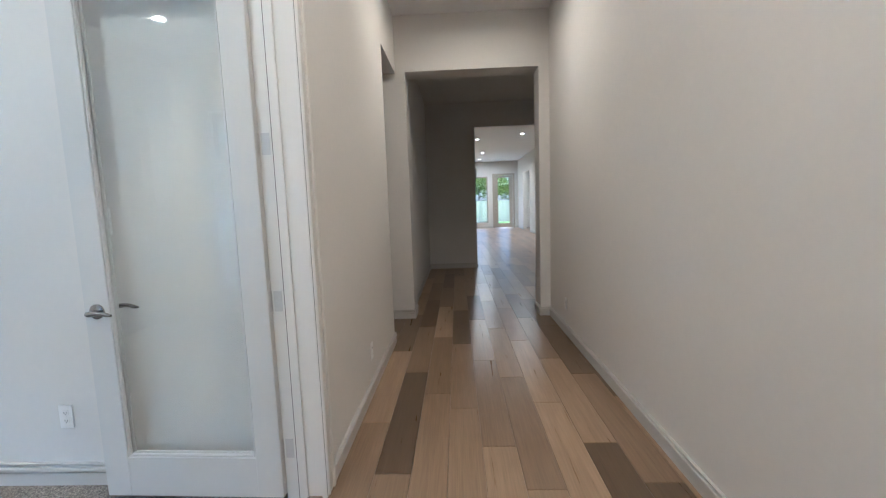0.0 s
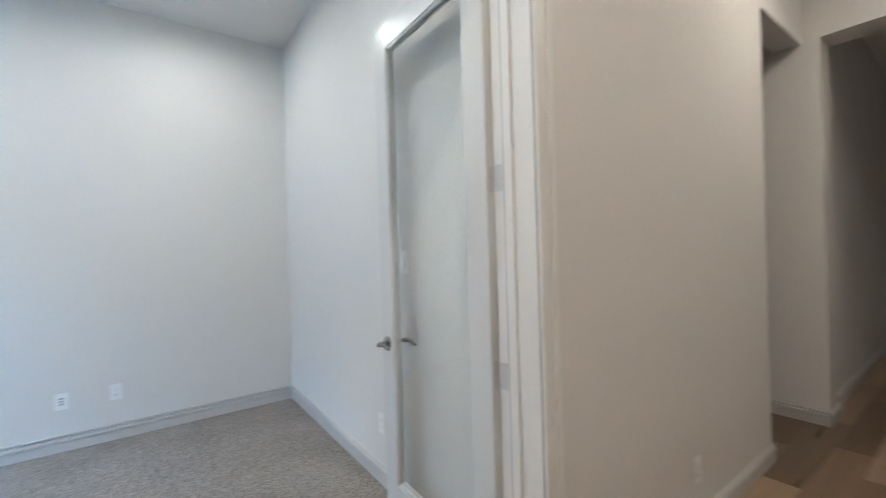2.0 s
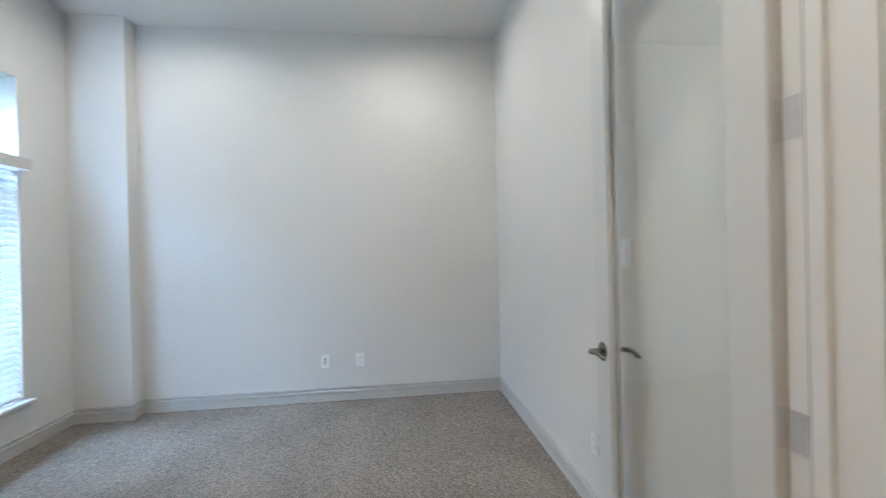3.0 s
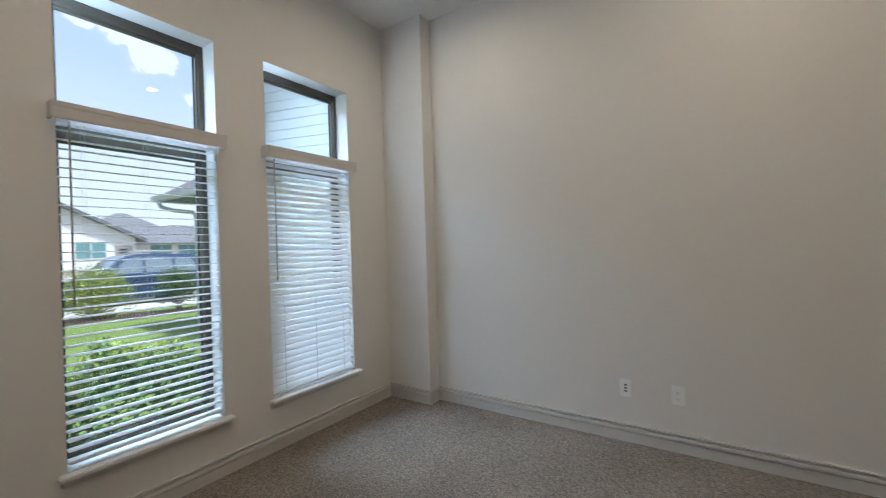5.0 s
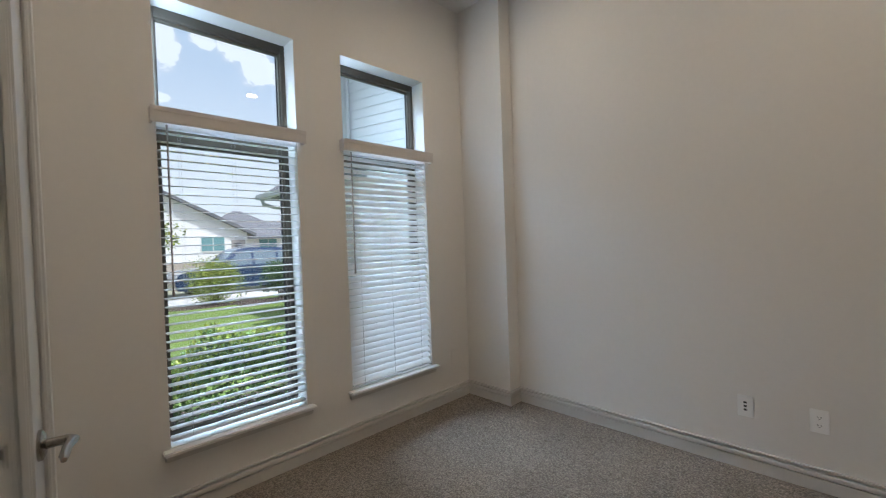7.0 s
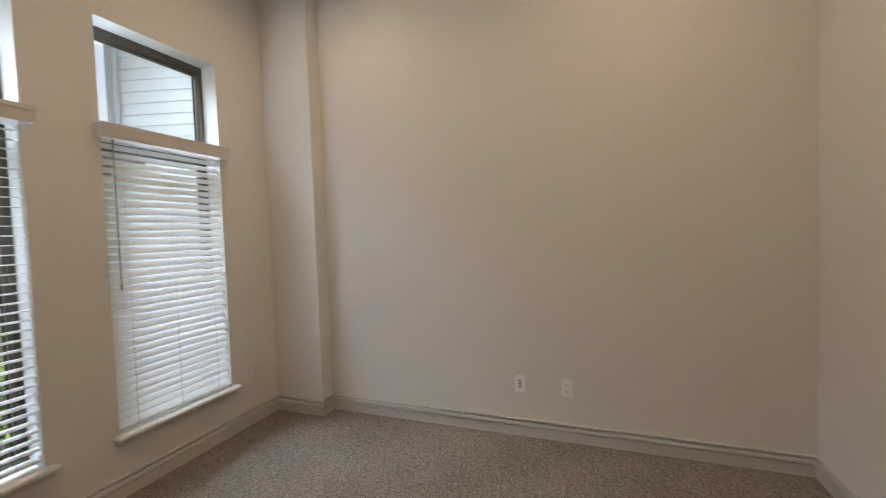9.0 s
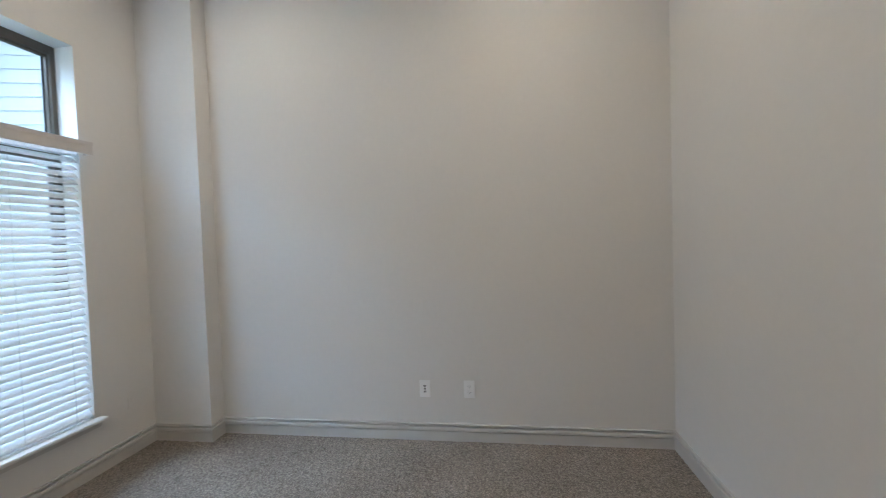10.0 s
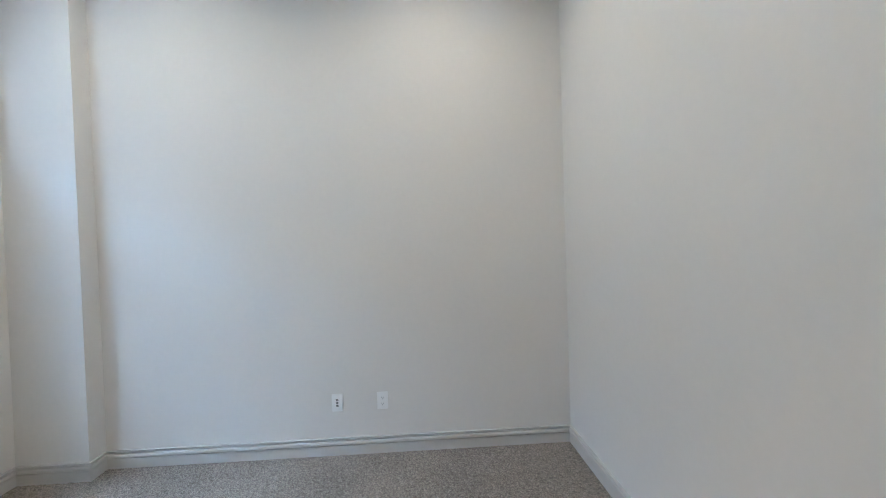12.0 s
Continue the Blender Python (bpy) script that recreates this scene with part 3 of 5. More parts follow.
# ---------------------------------------------------------------- return-air grille in the hall ceiling
vent = thing("ceiling_vent", "white metal return-air grille in the hall ceiling", "ceiling vent", pose(3.84, 2.31, ZH))
vw, vd = 0.31, 0.19
VENT = material("vent_enamel", (0.82, 0.81, 0.79), 0.4, vary=0.02, scale=(5, 60))
part("backing", boxes((-vw + 0.03, vw - 0.03, -vd + 0.03, vd - 0.03, -0.004, -0.001)), DARK_SLOT, vent)
for dims in ((-vw, -vw + 0.032, -vd, vd, -0.014, 0), (vw - 0.032, vw, -vd, vd, -0.014, 0), (-vw + 0.032, vw - 0.032, -vd, -vd + 0.032, -0.0135, 0), (-vw + 0.032, vw - 0.032, vd - 0.032, vd, -0.0135, 0)):
    part("frame", boxes(dims, edge=0.003), VENT, vent)
slat_bm = boxes((-vw + 0.033, vw - 0.033, -0.009, 0.009, -0.0015, 0.0015))
bmesh.ops.rotate(slat_bm, cent=(0, 0, 0), matrix=Matrix.Rotation(radians(35), 3, "X"), verts=slat_bm.verts[:])
slat_me = mesh_of("slat", slat_bm, VENT)
for k in range(18):
    o = new("slat", slat_me)
    o.parent = vent
    o.location = (0, -vd + 0.042 + k * (2 * vd - 0.084) / 17, -0.0095)


# ---------------------------------------------------------------- great room openings
far_window = thing("window_3", "tall window in the great room end wall", "window", kind="structure")
FRAME_FAR = material("tan_frame", (0.42, 0.37, 0.30), 0.5, vary=0.08, scale=(4, 40))
for dims in ((FW0, FW0 + 0.06, 19.66, 19.72, 0.3, 2.68), (FW1 - 0.06, FW1, 19.66, 19.72, 0.3, 2.68), (FW0 + 0.06, FW1 - 0.06, 19.661, 19.719, 0.3, 0.37), (FW0 + 0.06, FW1 - 0.06, 19.661, 19.719, 2.61, 2.68), (4.47, 4.53, 19.661, 19.719, 0.37, 2.61)):
    part("window_frame", boxes(dims, edge=0.004), FRAME_FAR, far_window)
part("window_sill", boxes((FW0 - 0.05, FW1 + 0.05, 19.53, 19.66, 0.27, 0.30), edge=0.006), TRIM, far_window)
for x0, x1 in ((FW0 + 0.06, 4.47), (4.53, FW1 - 0.06)):
    p = part("pane", boxes((x0, x1, 19.688, 19.693, 0.37, 2.61)), PANE, far_window, "clear glass pane")
    p.visible_shadow = False
far_door = thing("door_3", "glazed back door at the end of the great room", "door", kind="structure")
for dims in ((FD0 + 0.02, FD0 + 0.2, 19.64, 19.685, 0.02, 2.70), (FD1 - 0.2, FD1 - 0.02, 19.64, 19.685, 0.02, 2.70)):
    part("stile", boxes(dims, edge=0.003), FRAME_FAR, far_door)
part("top_rail", boxes((FD0 + 0.2, FD1 - 0.2, 19.641, 19.684, 2.60, 2.70), edge=0.003), FRAME_FAR, far_door)
part("bottom_rail", boxes((FD0 + 0.2, FD1 - 0.2, 19.641, 19.684, 0.02, 0.24), edge=0.003), FRAME_FAR, far_door)
p = part("pane", boxes((FD0 + 0.2, FD1 - 0.2, 19.66, 19.665, 0.24, 2.60)), PANE, far_door, "clear glass pane")
p.visible_shadow = False
bm = tube(bmesh.new(), (FD0 + 0.1, 19.64, 0.95), (FD0 + 0.1, 19.60, 0.95), 0.03, n=14)
tube(bm, (FD0 + 0.1, 19.64, 1.12), (FD0 + 0.1, 19.625, 1.12), 0.028, n=14)
part("door_knob", bm, NICKEL, far_door, "dark metal knob and deadbolt", smooth=True)
far_trim = thing("trim_door_3", "tan painted casing round the back door", "door trim", kind="structure")
for dims in ((FD0 - 0.08, FD0 + 0.015, 19.575, 19.6, 0, 2.80), (FD1 - 0.015, FD1 + 0.08, 19.575, 19.6, 0, 2.80), (FD0 + 0.015, FD1 - 0.015, 19.576, 19.6, 2.71, 2.80)):
    part("casing_leg", boxes(dims, edge=0.004), FRAME_FAR, far_trim)

# ---------------------------------------------------------------- outdoors, front
GRADE = -0.35


def leafy(name, colors, rough=0.55):
    mt = bpy.data.materials.new(name)
    mt.use_nodes = True
    nt = mt.node_tree
    b = nt.nodes["Principled BSDF"]
    b.inputs["Roughness"].default_value = rough
    geo = nt.nodes.new("ShaderNodeNewGeometry")
    ramp = nt.nodes.new("ShaderNodeValToRGB")
    els = ramp.color_ramp.elements
    els[0].color, els[1].color = (*colors[0], 1), (*colors[-1], 1)
    for i, c in enumerate(colors[1:-1]):
        els.new((i + 1) / (len(colors) - 1)).color = (*c, 1)
    nt.links.new(geo.outputs["Random Per Island"], ramp.inputs["Fac"])
    nt.links.new(ramp.outputs["Color"], b.inputs["Base Color"])
    return mt


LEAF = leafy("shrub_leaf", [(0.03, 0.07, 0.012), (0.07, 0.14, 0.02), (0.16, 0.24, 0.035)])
LEAF_YELLOW = leafy("golden_and_sunlit_leaf", [(0.10, 0.15, 0.02), (0.22, 0.27, 0.03), (0.34, 0.36, 0.05)])
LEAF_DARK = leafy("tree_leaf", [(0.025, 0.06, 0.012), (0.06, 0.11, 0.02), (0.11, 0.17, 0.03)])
BARK = material("bark", (0.12, 0.09, 0.065), 0.9, vary=0.25, scale=(6, 50), bump=0.6, bump_scale=30, dist=0.01)
LAWN = material("lawn", (0.15, 0.215, 0.04), 0.9, vary=0.3, scale=(0.6, 9), bump=1.0, bump_scale=40, dist=0.03)
CONCRETE = material("concrete", (0.50, 0.48, 0.45), 0.85, vary=0.08, scale=(0.8, 14), bump=0.2, bump_scale=60, dist=0.003)
ASPHALT = material("road_concrete", (0.36, 0.35, 0.33), 0.9, vary=0.12, scale=(0.5, 20), bump=0.3, bump_scale=60, dist=0.004)
MULCH = material("mulch", (0.06, 0.04, 0.03), 0.95, vary=0.4, scale=(5, 40), bump=1.0, bump_scale=30, dist=0.02)
SIDING = material("lap_siding", (0.66, 0.66, 0.66), 0.6, vary=0.04, scale=(1.0, 20), bump=0.1, bump_scale=60, dist=0.002, stretch=(1, 0.2, 1))
STUCCO = material("white_stucco", (0.80, 0.78, 0.75), 0.85, vary=0.05, scale=(0.5, 10), bump=0.3, bump_scale=30, dist=0.006)
SHINGLE = material("roof_shingle", (0.15, 0.15, 0.16), 0.9, vary=0.2, scale=(1.5, 12), bump=0.5, bump_scale=10, dist=0.02)
GUTTER = material("gutter_metal", (0.45, 0.45, 0.45), 0.4, vary=0.05, scale=(3, 30))


def plain_grid(name, x0, x1, y0, y1, z, mat, label, category):
    return structure(name, boxes((x0, x1, y0, y1, z - 0.25, z)), mat, label, category)


structure("ground", boxes((-900, 900, -900, 900, -1.0, GRADE - 0.02)), material("dry_ground", (0.24, 0.23, 0.15), 0.95, vary=0.25, scale=(0.1, 2), bump=0.6, bump_scale=8, dist=0.03), "dry grassy ground reaching the horizon", "ground")
plain_grid("lawn_back", -20, 30, 23.0, 60, GRADE - 0.005, LAWN, "green back lawn up to the fence", "lawn")
plain_grid("lawn_front", -30, 30, -15.6, YO, GRADE, LAWN, "mown bright green front lawn", "lawn")
plain_grid("pavement", -60, 60, -17.2, -15.6, GRADE + 0.015, CONCRETE, "pale concrete pavement along the street", "pavement")
plain_grid("road", -80, 80, -26.5, -17.35, GRADE - 0.08, ASPHALT, "pale concrete street", "road")
plain_grid("kerb", -80, 80, -17.35, -17.2, GRADE + 0.03, CONCRETE, "concrete kerb along the street", "kerb")
plain_grid("patio", 1.0, 9.0, 19.78, 23.0, -0.03, CONCRETE, "concrete patio behind the house", "patio")
for mx, my, rx, ry in ((-0.9, -14.9, 1.5, 0.7), (-3.4, -14.2, 2.1, 0.8)):
    bm = bmesh.new()
    n = 28
    rnd = random.Random(int(mx * 10))
    rim = [bm.verts.new((mx + rx * math.cos(6.283 * i / n) * rnd.uniform(0.9, 1.08), my + ry * math.sin(6.283 * i / n) * rnd.uniform(0.9, 1.08), GRADE)) for i in range(n)]
    top = bm.verts.new((mx, my, GRADE + 0.09))
    for i in range(n):
        bm.faces.new((rim[i], rim[(i + 1) % n], top))
    structure("mulch_bed", bm, MULCH, "dark mulch bed on the front lawn", "mulch bed")
structure("mulch_bed_front", boxes((-1.1, 8, -6.0, YO, GRADE - 0.1, GRADE + 0.03)), MULCH, "dark mulch strip under the windows", "mulch bed")


def leaves(count, inside, size, seed, aim=0.5):
    """Many small folded leaves at places that inside() yields with their outward way."""
    rnd = random.Random(seed)
    verts, faces = [], []
    for _ in range(count):
        p, out = inside(rnd)
        d = (out * aim + Vector((rnd.uniform(-1, 1), rnd.uniform(-1, 1), rnd.uniform(-0.6, 1)))).normalized()
        side = d.cross(Vector((rnd.uniform(-1, 1), rnd.uniform(-1, 1), rnd.uniform(-1, 1)))).normalized()
        up = side.cross(d)
        s = size * rnd.uniform(0.6, 1.3)
        b = len(verts)
        verts += [p, p + d * s * 0.5 + side * s * 0.28 + up * s * 0.1, p + d * s, p + d * s * 0.5 - side * s * 0.28 + up * s * 0.1]
        faces += [(b, b + 1, b + 2), (b, b + 2, b + 3)]
    me = bpy.data.meshes.new("leaves")
    me.from_pydata([tuple(v) for v in verts], [], faces)
    return me


def leaf_part(name, parent, mat, me):
    me.materials.append(mat)
    ob = new(name, me)
    ob.parent = parent
    return ob


def hedge_place(rnd, low=0.0, high=math.pi):
    x = rnd.uniform(-0.6, 7.5)
    a = rnd.uniform(low, high)
    wob = 0.10 * math.sin(x * 5.1) + 0.07 * math.sin(x * 11.3 + 1)
    r = rnd.uniform(0.72, 1.05)
    out = Vector((rnd.uniform(-0.2, 0.2), math.cos(a), math.sin(a)))
    return Vector((x, -5.25 + 0.5 * math.cos(a) * r, GRADE + 0.02 + (0.78 + wob) * math.sin(a) ** 0.6 * r)), out


hedge = thing("hedge", "clipped green hedge of small pointed leaves under the windows", "hedge", pose(0, 0, 0), kind="stuff")
# Sun on the hedge top is put into its yellower leaves.
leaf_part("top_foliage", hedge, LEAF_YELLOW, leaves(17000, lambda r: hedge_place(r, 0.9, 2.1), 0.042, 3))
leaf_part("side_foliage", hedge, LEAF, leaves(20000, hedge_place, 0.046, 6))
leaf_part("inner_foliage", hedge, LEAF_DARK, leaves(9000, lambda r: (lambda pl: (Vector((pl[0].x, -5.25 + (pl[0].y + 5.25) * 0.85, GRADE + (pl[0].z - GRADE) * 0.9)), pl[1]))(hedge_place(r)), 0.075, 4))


def shrub(label, x, y, width, height, mat, seed, count, stem):
    s = thing("shrub", label, "shrub", pose(x, y, GRADE))
    bm = bmesh.new()
    rnd = random.Random(seed)
    for k in range(6):
        a = k * 1.047
        tube_path(bm, [(0.04 * math.cos(a), 0.04 * math.sin(a), 0), (0.1 * math.cos(a), 0.1 * math.sin(a), height * 0.35), (width * 0.3 * math.cos(a), width * 0.3 * math.sin(a), height * 0.75)], [0.025, 0.018, 0.006], n=6)
    part("stems", bm, BARK, s)
    lumps = [(Vector((rnd.uniform(-0.25, 0.25) * width, rnd.uniform(-0.25, 0.25) * width, stem + (height - stem) * rnd.uniform(0.25, 0.75))), rnd.uniform(0.22, 0.4) * width) for _ in range(14)]

    def place(r):
        c, rad = r.choice(lumps)
        d = Vector((r.gauss(0, 1), r.gauss(0, 1), r.gauss(0, 1))).normalized()
        p = c + d * rad * r.uniform(0.6, 1.05)
        p.z = max(p.z, stem)
        return p, d
    leaf_part("foliage", s, mat, leaves(count, place, 0.065, seed))
    return s


shrub("rounded golden-green shrub in a mulch bed", -0.95, -14.9, 1.5, 1.2, LEAF_YELLOW, 21, 7000, 0.1)
shrub("small dark green shrub on thin stems in a mulch bed", -2.7, -14.3, 1.05, 1.15, LEAF_DARK, 22, 4000, 0.3)
shrub("low dark green shrub in the mulch bed", -4.2, -14.1, 1.2, 1.1, LEAF_DARK, 23, 4000, 0.1)


def tree(label, x, y, z, height, spread, mat, seed, count, leaf=0.28):
    t = thing("tree", label, "tree", pose(x, y, z))
    rnd = random.Random(seed)
    bm = tube_path(bmesh.new(), [(0, 0, 0), (0.05, 0.03, height * 0.25), (0, 0.06, height * 0.5), (0.03, 0, height * 0.8)], [height * 0.028, height * 0.02, height * 0.014, height * 0.004], n=9)
    ends = []
    for k in range(9):
        a, h = k * 2.4 + rnd.uniform(-0.3, 0.3), height * rnd.uniform(0.3, 0.7)
        e = (spread * rnd.uniform(0.5, 0.85) * math.cos(a), spread * rnd.uniform(0.5, 0.85) * math.sin(a), h + height * rnd.uniform(0.1, 0.25))
        tube_path(bm, [(0, 0.03, h), (e[0] * 0.5, e[1] * 0.5, h + (e[2] - h) * 0.35), e], [height * 0.01, height * 0.007, height * 0.002], n=6)
        ends.append(Vector(e))
    part("trunk", bm, BARK, t)
    lumps = [(e + Vector((rnd.uniform(-0.3, 0.3), rnd.uniform(-0.3, 0.3), rnd.uniform(-0.1, 0.3))) * spread, spread * rnd.uniform(0.25, 0.45)) for e in ends + ends]
    lumps += [(Vector((0, 0, height * 0.85)), spread * 0.4)]

    def place(r):
        c, rad = r.choice(lumps)
        d = Vector((r.gauss(0, 1), r.gauss(0, 1), r.gauss(0, 0.8))).normalized()
        return c + d * rad * r.uniform(0.4, 1.1), d
    leaf_part("crown", t, mat, leaves(count, place, leaf, seed))
    return t


tree("young street tree with thin pale foliage", 0.35, -16.4, GRADE, 3.6, 0.8, LEAF_YELLOW, 31, 700, 0.12)

# ---------------------------------------------------------------- the house's own wing with lap siding
WING = Matrix.Translation((-1.2, -7.7, 0)) @ pose(0, 0, 0, 0, 0, 15.7) @ Matrix.Translation((1.2, 7.7, 0))
wing = thing("house_wing", "pale lap-sided house wing with white corner trim", "house", WING, kind="structure")
WX, WY0, WY1 = -1.2, -7.7, -3.2
part("wall", boxes((-6.0, WX - 0.03, WY0 + 0.05, WY1, -0.6, 5.6)), SIDING, wing)
lap = bmesh.new()
z = GRADE + 0.1
box(lap, WX - 0.03, WX - 0.012, WY0 + 0.1, WY1, 0, 0.185)
for v in lap.verts:
    if v.co.z < 0.1 and v.co.x > WX - 0.02:
        v.co.x += 0.012
lap_mesh = mesh_of("siding_board", lap, SIDING)
while z < 5.5:
    o = new("siding_board", lap_mesh)
    o.parent = wing
    o.location = (0, 0, z)
    z += 0.165
part("corner_trim", boxes((WX - 0.12, WX + 0.012, WY0, WY0 + 0.1, GRADE, 5.6), edge=0.004), GUTTER, wing, "grey-white corner board")
part("corner_trim", boxes((WX - 0.03, WX + 0.012, WY1 - 0.1, WY1 - 0.001, GRADE, 5.6), edge=0.004), GUTTER, wing)
part("soffit", boxes((-6.0, WX + 0.45, WY0 - 0.45, WY1, 5.6, 5.75)), TRIM, wing)
structure("wall_front_return", boxes((-2.2, -0.15, YO, YO + 0.15, -0.6, TOP)), SIDING, "pale sided front wall beside the study", "wall")
bm = tube_path(bmesh.new(), [(WX + 0.06, WY0 + 0.2, 5.6), (WX + 0.06, WY0 + 0.2, 0.0), (WX + 0.06, WY0 + 0.2, -0.2), (WX + 0.2, WY0 + 0.1, -0.3)], [0.035] * 4, n=8)
part("downspout", bm, GUTTER, wing, smooth=True)

garage = thing("garage", "white garage wing under a dark shingled hip roof", "garage", kind="structure")
part("wall", boxes((-8.0, -1.75, -10.9, -7.75, -0.6, 2.5)), STUCCO, garage)


def hip_roof(x0, x1, y0, y1, z, rise, thick=0.14):
    bm = bmesh.new()
    w = min(x1 - x0, y1 - y0) / 2
    if x1 - x0 >= y1 - y0:
        r0, r1 = (x0 + w, (y0 + y1) / 2), (x1 - w, (y0 + y1) / 2)
    else:
        r0, r1 = ((x0 + x1) / 2, y0 + w), ((x0 + x1) / 2, y1 - w)
    low = [bm.verts.new((x, y, z)) for x, y in ((x0, y0), (x1, y0), (x1, y1), (x0, y1))]
    mid = [bm.verts.new((x, y, z + thick)) for x, y in ((x0, y0), (x1, y0), (x1, y1), (x0, y1))]
    ra, rb = bm.verts.new((*r0, z + rise)), bm.verts.new((*r1, z + rise))
    bm.faces.new(low[::-1])
    for i in range(4):
        bm.faces.new((low[i], low[(i + 1) % 4], mid[(i + 1) % 4], mid[i]))
    if x1 - x0 >= y1 - y0:
        fs = ((mid[0], mid[1], rb, ra), (mid[1], mid[2], rb), (mid[2], mid[3], ra, rb), (mid[3], mid[0], ra))
    else:
        fs = ((mid[0], mid[1], ra), (mid[1], mid[2], rb, ra), (mid[2], mid[3], rb), (mid[3], mid[0], ra, rb))
    for f in fs:
        bm.faces.new(f)
    bmesh.ops.recalc_face_normals(bm, faces=bm.faces[:])
    return bm


roof = part("roof", hip_roof(-8.6, -1.15, -11.45, -7.2, 2.5, 1.7), SHINGLE, garage, "dark grey shingles")
bm = boxes((-8.6, -1.03, -11.58, -11.45, 2.5, 2.62), (-1.15, -1.03, -11.45, -7.75, 2.5, 2.62), edge=0.012)
gut = part("gutter", bm, GUTTER, garage, "pale metal gutter")
part("downspout", tube_path(bmesh.new(), [(-1.1, -11.35, 2.5), (-1.12, -11.3, 2.38), (-1.3, -11.15, 2.3), (-1.65, -10.98, 2.26), (-1.7, -10.96, 2.1), (-1.7, -10.96, -0.3)], [0.045] * 6, n=10), GUTTER, gut, smooth=True)


# ---------------------------------------------------------------- parked car
CAR_PAINT = material("car_paint", (0.045, 0.072, 0.14), 0.22, metal=0.3, vary=0.04, scale=(2, 200), coat=0.8)
CAR_GLASS = material("car_glass", (0.16, 0.20, 0.23), 0.05, vary=0.02, scale=(2, 30))
RUBBER = material("tyre", (0.02, 0.02, 0.022), 0.85, vary=0.1, scale=(8, 90))
RIM = material("rim", (0.4, 0.41, 0.42), 0.3, metal=1.0, vary=0.06, scale=(9, 60))
LIGHT_RED = material("tail_light", (0.35, 0.02, 0.02), 0.2, vary=0.05, scale=(9, 60))
LIGHT_CLEAR = material("head_light", (0.6, 0.62, 0.64), 0.1, vary=0.03, scale=(9, 60))


def extrude_profile(points, half, narrow=0.0, base=0.0, top=1.0):
    """A side outline in x and z extruded across y, drawn in towards the top by narrow."""
    bm = bmesh.new()
    rows = []
    for s in (-1, 1):
        rows.append([bm.verts.new((x, s * (half - narrow * max(0.0, min(1.0, (z - base) / (top - base)))), z)) for x, z in points])
    n = len(points)
    bm.faces.new(rows[0])
    bm.faces.new(rows[1][::-1])
    for i in range(n):
        bm.faces.new((rows[0][i], rows[1][i], rows[1][(i + 1) % n], rows[0][(i + 1) % n]))
    bmesh.ops.recalc_face_normals(bm, faces=bm.faces[:])
    return bm


